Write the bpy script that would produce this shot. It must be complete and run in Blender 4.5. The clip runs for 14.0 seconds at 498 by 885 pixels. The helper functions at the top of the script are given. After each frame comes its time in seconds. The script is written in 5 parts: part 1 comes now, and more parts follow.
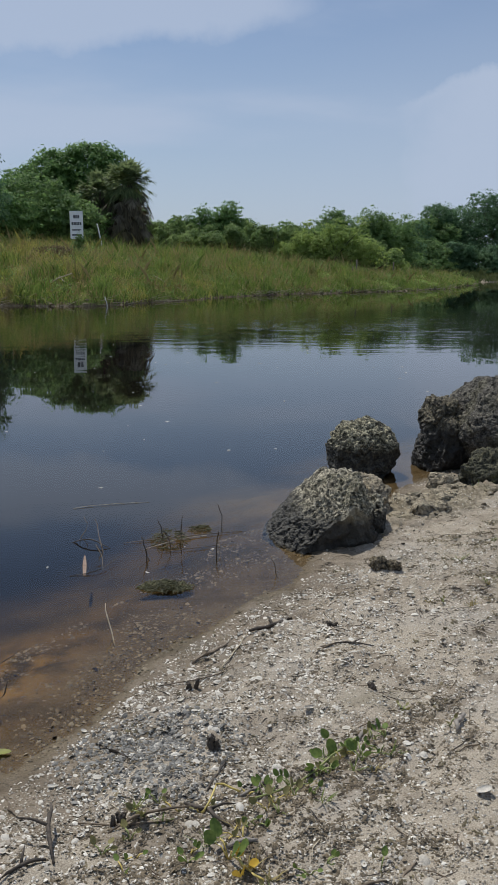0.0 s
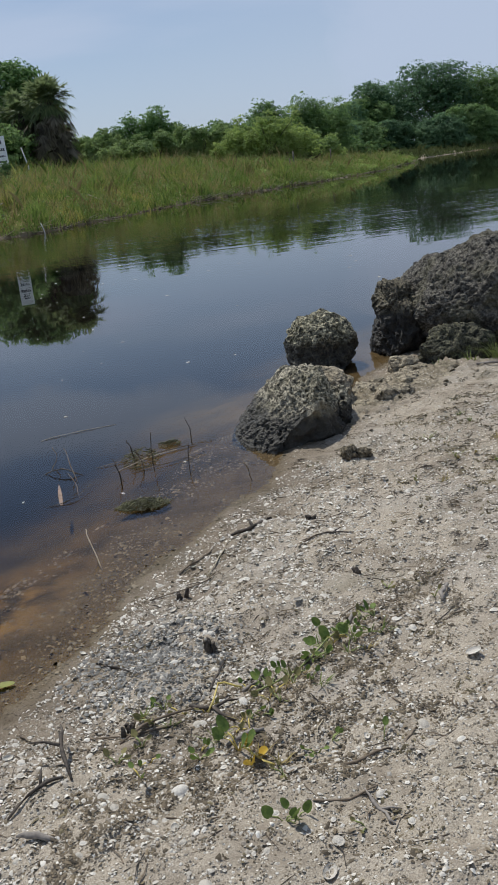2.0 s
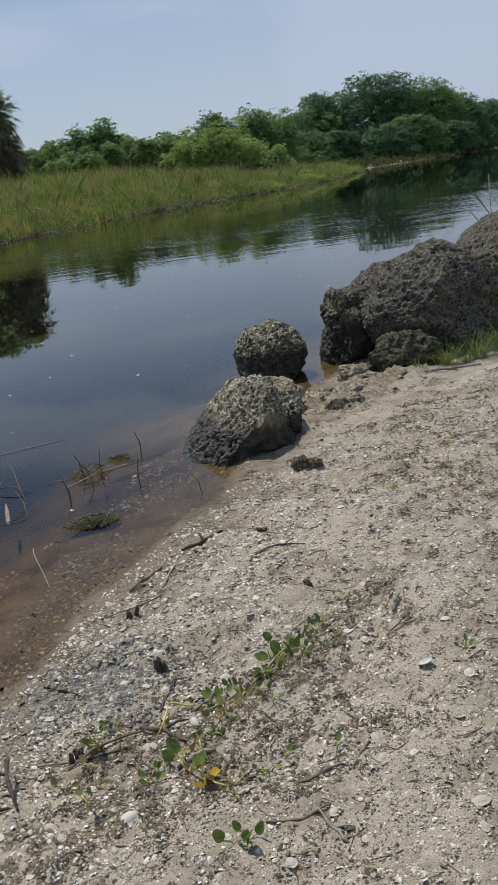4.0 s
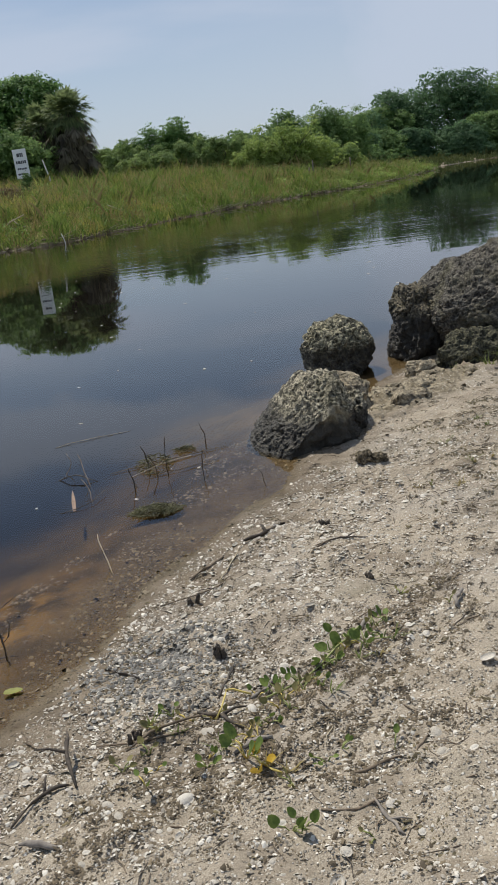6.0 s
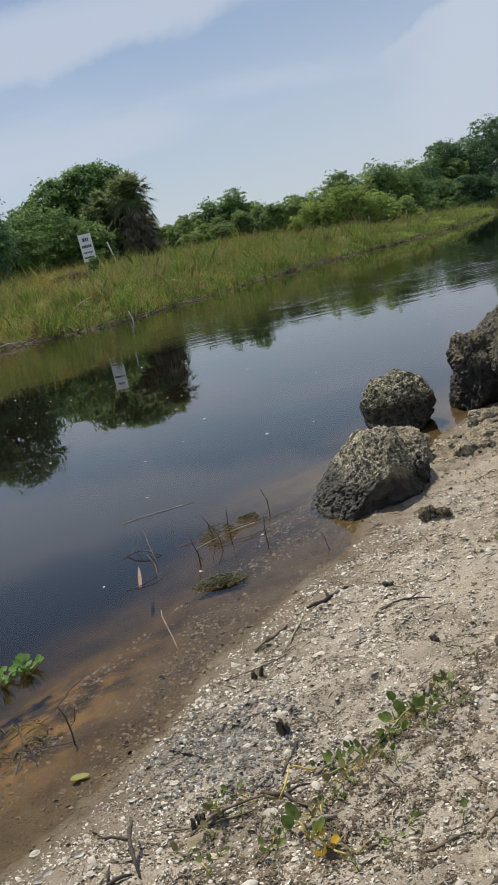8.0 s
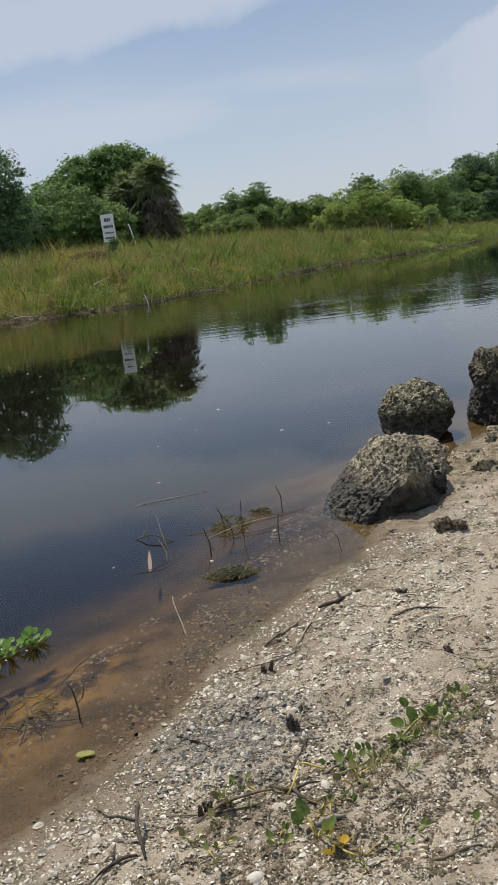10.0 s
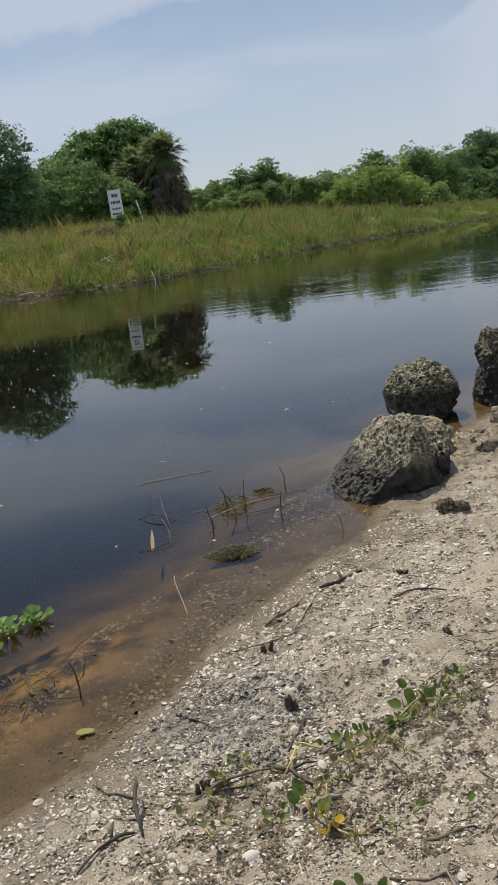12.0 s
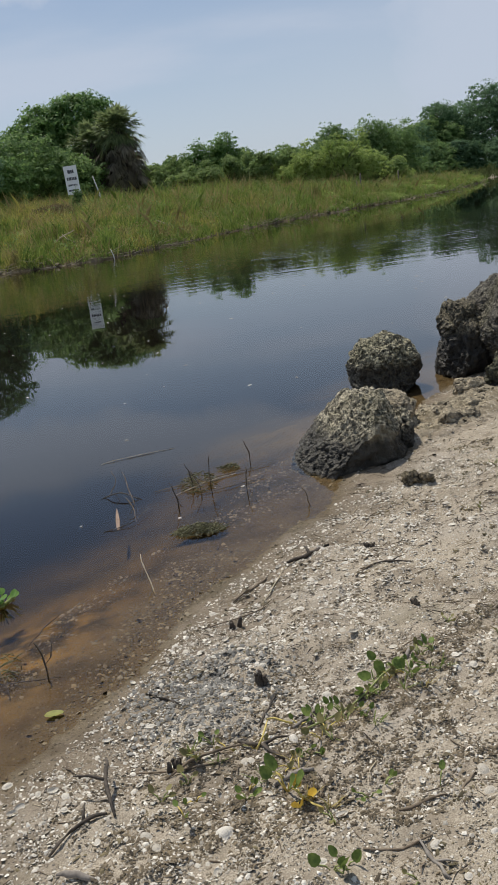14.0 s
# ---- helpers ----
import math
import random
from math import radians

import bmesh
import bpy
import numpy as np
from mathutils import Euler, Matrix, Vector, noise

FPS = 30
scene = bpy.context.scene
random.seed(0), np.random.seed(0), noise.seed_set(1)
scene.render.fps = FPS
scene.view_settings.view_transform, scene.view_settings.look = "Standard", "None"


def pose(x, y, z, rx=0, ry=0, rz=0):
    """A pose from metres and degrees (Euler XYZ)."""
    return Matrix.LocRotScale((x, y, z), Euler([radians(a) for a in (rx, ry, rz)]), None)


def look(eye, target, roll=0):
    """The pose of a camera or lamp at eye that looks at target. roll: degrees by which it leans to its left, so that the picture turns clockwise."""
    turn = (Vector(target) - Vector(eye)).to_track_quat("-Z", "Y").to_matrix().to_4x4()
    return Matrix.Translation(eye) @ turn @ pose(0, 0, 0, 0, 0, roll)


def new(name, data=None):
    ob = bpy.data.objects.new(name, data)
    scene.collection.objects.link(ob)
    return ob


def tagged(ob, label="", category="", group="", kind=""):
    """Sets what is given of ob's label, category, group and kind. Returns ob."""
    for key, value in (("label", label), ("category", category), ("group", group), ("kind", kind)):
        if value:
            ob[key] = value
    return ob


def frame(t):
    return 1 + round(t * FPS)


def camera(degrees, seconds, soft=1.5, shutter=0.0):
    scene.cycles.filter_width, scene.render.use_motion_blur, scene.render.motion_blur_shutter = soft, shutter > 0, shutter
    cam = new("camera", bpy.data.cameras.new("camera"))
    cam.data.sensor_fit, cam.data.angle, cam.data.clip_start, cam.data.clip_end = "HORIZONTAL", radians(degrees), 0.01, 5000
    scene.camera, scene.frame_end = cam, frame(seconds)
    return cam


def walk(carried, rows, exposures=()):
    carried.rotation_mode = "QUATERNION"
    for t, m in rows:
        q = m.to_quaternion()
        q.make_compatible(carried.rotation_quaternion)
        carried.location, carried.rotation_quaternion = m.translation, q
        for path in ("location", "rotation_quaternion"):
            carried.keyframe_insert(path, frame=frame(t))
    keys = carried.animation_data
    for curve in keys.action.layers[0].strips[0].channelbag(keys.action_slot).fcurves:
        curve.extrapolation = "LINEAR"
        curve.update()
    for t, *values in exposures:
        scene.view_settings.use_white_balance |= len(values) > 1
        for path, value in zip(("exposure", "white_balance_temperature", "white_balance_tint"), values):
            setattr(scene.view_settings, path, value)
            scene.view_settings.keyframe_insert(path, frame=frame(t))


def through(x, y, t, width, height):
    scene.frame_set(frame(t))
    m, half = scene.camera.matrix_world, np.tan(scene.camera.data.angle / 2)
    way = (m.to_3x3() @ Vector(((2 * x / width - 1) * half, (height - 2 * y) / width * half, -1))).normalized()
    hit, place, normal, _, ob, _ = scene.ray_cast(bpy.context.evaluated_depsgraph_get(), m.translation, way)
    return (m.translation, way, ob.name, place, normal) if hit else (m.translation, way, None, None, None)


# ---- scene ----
cam = camera(31.7, 14.0, soft=1.6)
PATH = [
    (0, pose(-0.052, -0.009, 1.478, 78.53, -0.50, -1.17)),
    (0.2, pose(-0.060, 0.010, 1.486, 78.48, 1.79, -1.63)),
    (0.3, pose(-0.038, 0.007, 1.470, 78.70, 5.28, -3.46)),
    (0.4, pose(-0.033, 0.017, 1.460, 75.95, 4.88, -5.58)),
    (0.5, pose(-0.026, 0.033, 1.469, 74.40, 6.28, 2.01)),
    (0.6, pose(-0.016, 0.029, 1.442, 72.74, 8.59, 3.34)),
    (1, pose(0.003, 0.023, 1.417, 72.14, 5.67, 1.96)),
    (1.5, pose(-0.008, 0.014, 1.426, 72.88, 7.31, 0.78)),
    (2, pose(-0.036, -0.006, 1.465, 72.31, 6.54, -5.25)),
    (2.5, pose(-0.007, 0.020, 1.453, 72.40, 7.47, -7.46)),
    (3, pose(-0.013, 0.040, 1.448, 72.73, 6.61, -8.13)),
    (3.2, pose(-0.007, 0.024, 1.468, 72.57, 7.18, -8.66)),
    (5.3, pose(-0.002, 0.030, 1.448, 72.65, 6.04, -7.17)),
    (5.5, pose(-0.007, 0.022, 1.447, 72.68, 5.94, -6.77)),
    (6, pose(-0.001, 0.023, 1.430, 73.06, 7.17, -3.98)),
    (6.5, pose(-0.015, 0.018, 1.469, 72.51, 5.56, -3.38)),
    (7, pose(0.008, -0.001, 1.478, 72.28, 6.60, -2.73)),
    (7.1, pose(0.090, 0.001, 1.450, 74.53, 10.37, -1.37)),
    (7.2, pose(0.133, 0.021, 1.440, 76.35, 13.20, 0.13)),
    (9.3, pose(0.012, 0.033, 1.449, 78.05, 9.49, -0.18)),
    (9.5, pose(0.005, 0.015, 1.461, 77.91, 8.66, 0.30)),
    (10, pose(-0.003, 0.026, 1.456, 77.50, 7.40, 1.11)),
    (10.5, pose(0.023, 0.031, 1.449, 77.25, 8.07, 1.65)),
    (11, pose(0.005, 0.007, 1.472, 76.61, 6.31, 2.03)),
    (11.5, pose(0.009, 0.033, 1.465, 76.41, 6.29, 2.00)),
    (12, pose(0.019, 0.034, 1.463, 76.10, 7.21, 1.64)),
    (12.5, pose(0.014, 0.041, 1.457, 75.65, 7.66, 1.17)),
    (13, pose(0.024, 0.038, 1.468, 75.23, 8.22, 0.81)),
    (13.5, pose(0.026, 0.058, 1.457, 74.77, 8.41, 0.25)),
    (14, pose(0.013, 0.061, 1.451, 74.27, 7.71, -0.97)),
]
EXPOSURES = [(0, -0.2, 5950, 10), (0.5, -0.36, 5850, 10), (1.0, -0.12, 5800, 10), (1.5, -0.1, 5850, 10), (3.2, -0.17, 5950, 10), (5.3, -0.05, 6200, 10), (7.2, 0.0, 6400, 10), (9.3, 0.07, 6550, 10), (11, 0.0, 6550, 10), (12.5, 0.04, 6500, 10), (14, -0.04, 6350, 10)]
walk(cam, PATH, EXPOSURES)

# ---- sky and sun ----
SUN_AZ, SUN_EL = radians(-27), radians(60)  # azimuth from +y towards +x
sun_dir = Vector((math.sin(SUN_AZ) * math.cos(SUN_EL), math.cos(SUN_AZ) * math.cos(SUN_EL), math.sin(SUN_EL)))
sun = new("sun", bpy.data.lights.new("sun", "SUN"))
sun.data.energy, sun.data.angle, sun.data.color = 3.95, radians(1.5), (1.0, 0.925, 0.80)
sun.matrix_world = look((0, 0, 60), Vector((0, 0, 60)) - sun_dir)

world = bpy.data.worlds.new("sky")
scene.world = world
world.use_nodes = True


class Nodes:
    """A short way to wire node trees."""

    def __init__(self, tree):
        self.tree = tree
        tree.nodes.clear()

    def add(self, kind, inputs=None, **settings):
        n = self.tree.nodes.new(kind)
        for k, v in settings.items():
            setattr(n, k, v)
        for k, v in (inputs or {}).items():
            if isinstance(v, bpy.types.NodeSocket):
                self.tree.links.new(v, n.inputs[k])
            else:
                n.inputs[k].default_value = v
        return n

    def math(self, op, a, b=0.0, c=0.0):
        return self.add("ShaderNodeMath", {0: a, 1: b, 2: c}, operation=op).outputs[0]

    def mix(self, fac, a, b, blend="MIX"):
        return self.add("ShaderNodeMix", {0: fac, 6: a, 7: b}, data_type="RGBA", blend_type=blend).outputs[2]

    def ramp(self, fac, lo, hi):
        return self.add("ShaderNodeMapRange", {0: fac, 1: lo, 2: hi}, interpolation_type="SMOOTHSTEP").outputs[0]

    def noise(self, vec, scale, detail=4.0, rough=0.55, out=0):
        return self.add("ShaderNodeTexNoise", {"Vector": vec, "Scale": scale, "Detail": detail, "Roughness": rough}).outputs[out]


n = Nodes(world.node_tree)
sky = n.add("ShaderNodeTexSky", sky_type="NISHITA", sun_disc=False, sun_elevation=SUN_EL, sun_rotation=SUN_AZ, altitude=0.0, air_density=1.0, dust_density=0.7, ozone_density=3.0)
co = n.add("ShaderNodeTexCoord").outputs["Generated"]
sep = n.add("ShaderNodeSeparateXYZ", {0: co})
up = n.math("ADD", n.math("MAXIMUM", sep.outputs[2], 0.0), 0.3)
flat = n.add("ShaderNodeCombineXYZ", {0: n.math("DIVIDE", sep.outputs[0], up), 1: n.math("DIVIDE", sep.outputs[1], up), 2: 0.0}).outputs[0]
turned = n.add("ShaderNodeMapping", {"Vector": flat, "Location": (0.35, 0.2, 0.0), "Rotation": (0, 0, radians(-28)), "Scale": (0.8, 1.6, 1.0)}).outputs[0]
wisps = n.noise(turned, 0.9, 6.0, 0.5)
veil = n.noise(turned, 0.35, 3.0, 0.5)
cover = n.math("ADD", n.math("MULTIPLY", n.ramp(wisps, 0.49, 0.66), 0.35), n.math("MULTIPLY", n.ramp(veil, 0.45, 0.7), 0.2))
# two cloud banks over the canal: bearing from +y towards +x, and height, both in degrees
bearing = n.math("MULTIPLY", n.math("ARCTAN2", sep.outputs[0], sep.outputs[1]), 57.3)
height = n.math("ADD", n.math("MULTIPLY", n.math("ARCSINE", sep.outputs[2]), 57.3), n.math("MULTIPLY", n.math("SUBTRACT", n.noise(co, 14.0, 5.0, 0.6), 0.5), 3.2))
right_top = n.math("SUBTRACT", n.math("ADD", 9.4, n.math("MULTIPLY", n.math("SUBTRACT", bearing, 7.5), 0.27)), height)
ragged = n.math("ADD", bearing, n.math("MULTIPLY", n.math("SUBTRACT", n.noise(co, 7.0, 5.0, 0.6), 0.5), 12.0))
right_bank = n.math("MULTIPLY", n.ramp(right_top, -0.5, 0.8), n.ramp(ragged, 2.0, 15.0))
left_foot = n.math("SUBTRACT", height, n.math("ADD", 13.1, n.math("MULTIPLY", bearing, 0.12)))
left_bank = n.math("MULTIPLY", n.math("MULTIPLY", n.ramp(left_foot, -0.6, 1.4), n.ramp(ragged, 9.0, 0.0)), n.ramp(height, 17.8, 15.6))
banks = n.math("MAXIMUM", n.math("MULTIPLY", right_bank, 0.88), n.math("MULTIPLY", left_bank, 0.78))
low = n.ramp(sep.outputs[2], 0.32, 0.02)
cover = n.math("ADD", cover, n.math("MULTIPLY", n.ramp(sep.outputs[0], -0.15, 0.35), 0.2))
cover = n.math("MINIMUM", n.math("MAXIMUM", n.math("ADD", cover, n.math("MULTIPLY", low, 0.62)), banks), 1.0)
cover = n.math("MULTIPLY", cover, n.math("SUBTRACT", 1.0, n.math("MULTIPLY", n.ramp(sep.outputs[2], 0.26, 0.33), 0.95)))
# unseen cloud veil overhead, added to lift the fill light
cover = n.math("MAXIMUM", cover, n.math("MULTIPLY", n.ramp(sep.outputs[2], 0.55, 0.8), n.math("MULTIPLY", n.ramp(veil, 0.3, 0.6), 0.8)))
shade = n.mix(cover, sky.outputs[0], (6.75, 7.45, 8.7, 1))
back = n.add("ShaderNodeBackground", {"Color": shade, "Strength": 0.08})
out = n.add("ShaderNodeOutputWorld", {"Surface": back.outputs[0]})


# ---- materials ----
def material(name):
    m = bpy.data.materials.new(name)
    m.use_nodes = True
    return m, Nodes(m.node_tree)


def finish(nd, color, rough=0.8, bump=None, distance=0.01, strength=1.0, **more):
    ins = {"Base Color": color, "Roughness": rough}
    if bump is not None:
        ins["Normal"] = nd.add("ShaderNodeBump", {"Height": bump, "Distance": distance, "Strength": strength}).outputs[0]
    ins.update(more)
    b = nd.add("ShaderNodeBsdfPrincipled", ins)
    nd.add("ShaderNodeOutputMaterial", {"Surface": b.outputs[0]})


def rgb(r, g, b):
    return (r, g, b, 1.0)


def simple(name, low_color, high_color, scale, rough=0.8, distance=0.004, island=0.0, object_random=0.0, detail=5.0, **more):
    """Two colours mixed by fine and coarse noise, with some variation from piece to piece."""
    m, nd = material(name)
    p = nd.add("ShaderNodeTexCoord").outputs["Object"]
    fine = nd.noise(p, scale, detail)
    coarse = nd.noise(p, scale * 0.17, 2.0)
    fac = nd.math("ADD", nd.math("MULTIPLY", nd.ramp(fine, 0.3, 0.7), 0.6), nd.math("MULTIPLY", nd.ramp(coarse, 0.35, 0.65), 0.4))
    if island:
        r = nd.add("ShaderNodeNewGeometry").outputs["Random Per Island"]
        fac = nd.math("ADD", nd.math("MULTIPLY", fac, 1 - island), nd.math("MULTIPLY", r, island))
    if object_random:
        r = nd.add("ShaderNodeObjectInfo").outputs["Random"]
        fac = nd.math("ADD", nd.math("MULTIPLY", fac, 1 - object_random), nd.math("MULTIPLY", r, object_random))
    finish(nd, nd.mix(fac, rgb(*low_color), rgb(*high_color)), rough, fine, distance, 1.0, **more)
    return m


def ground_material():
    m, nd = material("ground")
    p = nd.add("ShaderNodeNewGeometry").outputs["Position"]
    xyz = nd.add("ShaderNodeSeparateXYZ", {0: p})
    grain = nd.noise(p, 260.0, 3.0, 0.7)
    patch = nd.noise(p, 5.0, 5.0, 0.6)
    broad = nd.noise(p, 1.3, 3.0)
    sand = nd.mix(nd.ramp(grain, 0.3, 0.7), rgb(0.265, 0.222, 0.165), rgb(0.54, 0.475, 0.375))
    sand = nd.mix(nd.math("MULTIPLY", nd.ramp(patch, 0.48, 0.66), 0.6), sand, rgb(0.175, 0.14, 0.10))
    sand = nd.mix(nd.math("MULTIPLY", nd.ramp(broad, 0.45, 0.65), 0.4), sand, rgb(0.47, 0.43, 0.375))
    sand = nd.mix(nd.math("MULTIPLY", nd.ramp(nd.noise(p, 2.1, 6.0, 0.7), 0.52, 0.66), 0.5), sand, rgb(0.21, 0.19, 0.135))
    tan = nd.math("MULTIPLY", nd.ramp(nd.noise(p, 3.3, 7.0, 0.72), 0.5, 0.64), 0.55)
    sand = nd.mix(tan, sand, rgb(0.235, 0.195, 0.145))
    off = nd.add("ShaderNodeVectorMath", {0: p, 1: (1.15, 5.2, 0.1)}, operation="SUBTRACT").outputs[0]
    oval = nd.add("ShaderNodeVectorMath", {0: nd.add("ShaderNodeMapping", {"Vector": off, "Rotation": (0, 0, radians(39)), "Scale": (1.1, 0.62, 5.0)}, vector_type="TEXTURE").outputs[0]}, operation="LENGTH").outputs["Value"]
    ledge = nd.ramp(nd.math("ADD", oval, nd.math("MULTIPLY", nd.math("SUBTRACT", nd.noise(p, 9.0, 4.0), 0.5), 0.5)), 0.62, 0.42)
    sand = nd.mix(nd.math("MULTIPLY", ledge, 0.8), sand, nd.mix(nd.ramp(nd.noise(p, 30.0, 5.0, 0.7), 0.35, 0.65), rgb(0.10, 0.084, 0.055), rgb(0.36, 0.31, 0.22)))
    cells = nd.add("ShaderNodeTexVoronoi", {"Vector": p, "Scale": 75.0, "Randomness": 1.0})
    bits = nd.ramp(cells.outputs["Distance"], 0.34, 0.22)
    pick = nd.add("ShaderNodeSeparateColor", {0: cells.outputs["Color"]})
    pale = nd.math("MULTIPLY", bits, nd.ramp(pick.outputs[0], 0.5, 0.6))
    dark = nd.math("MULTIPLY", bits, nd.ramp(pick.outputs[1], 0.66, 0.74))
    sand = nd.mix(nd.math("MULTIPLY", pale, 0.75), sand, rgb(0.7, 0.67, 0.6))
    sand = nd.mix(nd.math("MULTIPLY", dark, 0.7), sand, rgb(0.1, 0.085, 0.065))
    edge = nd.math("ADD", xyz.outputs[2], nd.math("MULTIPLY", patch, 0.02))
    wet = nd.ramp(edge, 0.06, 0.018)
    dry = sand
    sand = nd.mix(wet, sand, nd.mix(1.0, sand, rgb(0.52, 0.47, 0.40), "MULTIPLY"))
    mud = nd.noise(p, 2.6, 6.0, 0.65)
    # light lost in the brown water is painted on the bed, by depth
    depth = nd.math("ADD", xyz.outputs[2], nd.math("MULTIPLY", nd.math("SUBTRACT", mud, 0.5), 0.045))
    absorb_brown = nd.mix(nd.ramp(mud, 0.38, 0.66), rgb(0.058, 0.043, 0.020), rgb(0.118, 0.080, 0.031))
    gold = nd.math("MULTIPLY", nd.ramp(nd.add("ShaderNodeVectorMath", {0: p, 1: (-0.86, 2.82, -0.05)}, operation="DISTANCE").outputs["Value"], 0.95, 0.05), nd.ramp(nd.noise(p, 6.0, 4.0), 0.4, 0.6))
    absorb_brown = nd.mix(nd.math("MULTIPLY", gold, 0.8), absorb_brown, rgb(0.36, 0.225, 0.07))
    absorb_brown = nd.mix(nd.math("MULTIPLY", pale, 0.5), absorb_brown, rgb(0.30, 0.24, 0.13))
    damp_sand = nd.mix(1.0, dry, rgb(0.37, 0.335, 0.27), "MULTIPLY")
    bed = nd.mix(nd.ramp(depth, -0.004, -0.045), damp_sand, absorb_brown)
    deep_absorb = nd.ramp(depth, -0.10, -0.26)
    under = nd.ramp(xyz.outputs[2], 0.012, -0.004)
    color = nd.mix(under, sand, bed)
    turf = nd.mix(nd.ramp(nd.noise(p, 0.9, 5.0), 0.35, 0.65), rgb(0.15, 0.13, 0.055), rgb(0.17, 0.20, 0.055))
    spit = nd.math("MULTIPLY", nd.ramp(xyz.outputs[1], 77.0, 80.0), nd.math("MULTIPLY", nd.ramp(xyz.outputs[1], 96.0, 90.0), nd.ramp(xyz.outputs[0], 14.0, 17.0)))
    turf = nd.mix(nd.ramp(xyz.outputs[2], 0.18, 0.08), turf, nd.mix(nd.ramp(nd.noise(p, 3.0, 5.0, 0.7), 0.35, 0.65), rgb(0.08, 0.065, 0.04), rgb(0.26, 0.21, 0.13)))
    turf = nd.mix(spit, turf, rgb(0.29, 0.25, 0.19))
    color = nd.mix(nd.ramp(xyz.outputs[1], 15.0, 18.0), color, turf)
    # deep bed near black, standing in for light the water absorbs
    color = nd.mix(deep_absorb, color, rgb(0.012, 0.011, 0.012))
    relief = nd.math("ADD", nd.math("MULTIPLY", grain, 0.35), nd.math("ADD", nd.math("MULTIPLY", bits, 0.5), nd.noise(p, 45.0, 5.0, 0.65)))
    rough = nd.math("SUBTRACT", 0.92, nd.math("MULTIPLY", wet, 0.35))
    finish(nd, color, rough, relief, 0.008, 0.9, **{"Specular IOR Level": nd.math("MULTIPLY", wet, nd.math("MULTIPLY", nd.math("SUBTRACT", 1.0, under), 0.3))})
    return m


def water_material():
    m, nd = material("water")
    p = nd.add("ShaderNodeNewGeometry").outputs["Position"]
    xyz = nd.add("ShaderNodeSeparateXYZ", {0: p})
    wide = nd.add("ShaderNodeMapping", {"Vector": p, "Rotation": (0, 0, radians(6)), "Scale": (0.22, 1.0, 1.0)}).outputs[0]
    breeze = nd.math("MULTIPLY", nd.ramp(xyz.outputs[1], 13.0, 21.0), nd.ramp(xyz.outputs[1], 34.0, 24.0))
    breeze = nd.math("MULTIPLY", breeze, nd.ramp(nd.noise(wide, 0.16, 2.0), 0.3, 0.5))
    gentle = nd.noise(p, 1.4, 1.0, 0.4)
    fine = nd.noise(wide, 3.4, 2.0, 0.5)
    height = nd.math("ADD", nd.math("MULTIPLY", gentle, 0.012), nd.math("MULTIPLY", fine, nd.math("ADD", 0.0003, nd.math("MULTIPLY", breeze, 0.075))))
    normal = nd.add("ShaderNodeBump", {"Height": height, "Distance": 1.0, "Strength": 0.12}).outputs[0]
    clear = nd.add("ShaderNodeBsdfTransparent", {"Color": rgb(0.90, 0.845, 0.73)})
    gloss = nd.add("ShaderNodeBsdfGlossy", {"Color": rgb(1, 1, 1), "Roughness": 0.015, "Normal": normal})
    fac = nd.add("ShaderNodeFresnel", {"IOR": 1.34, "Normal": normal})
    mixed = nd.add("ShaderNodeMixShader", {0: fac.outputs[0], 1: clear.outputs[0], 2: gloss.outputs[0]})
    nd.add("ShaderNodeOutputMaterial", {"Surface": mixed.outputs[0]})
    return m


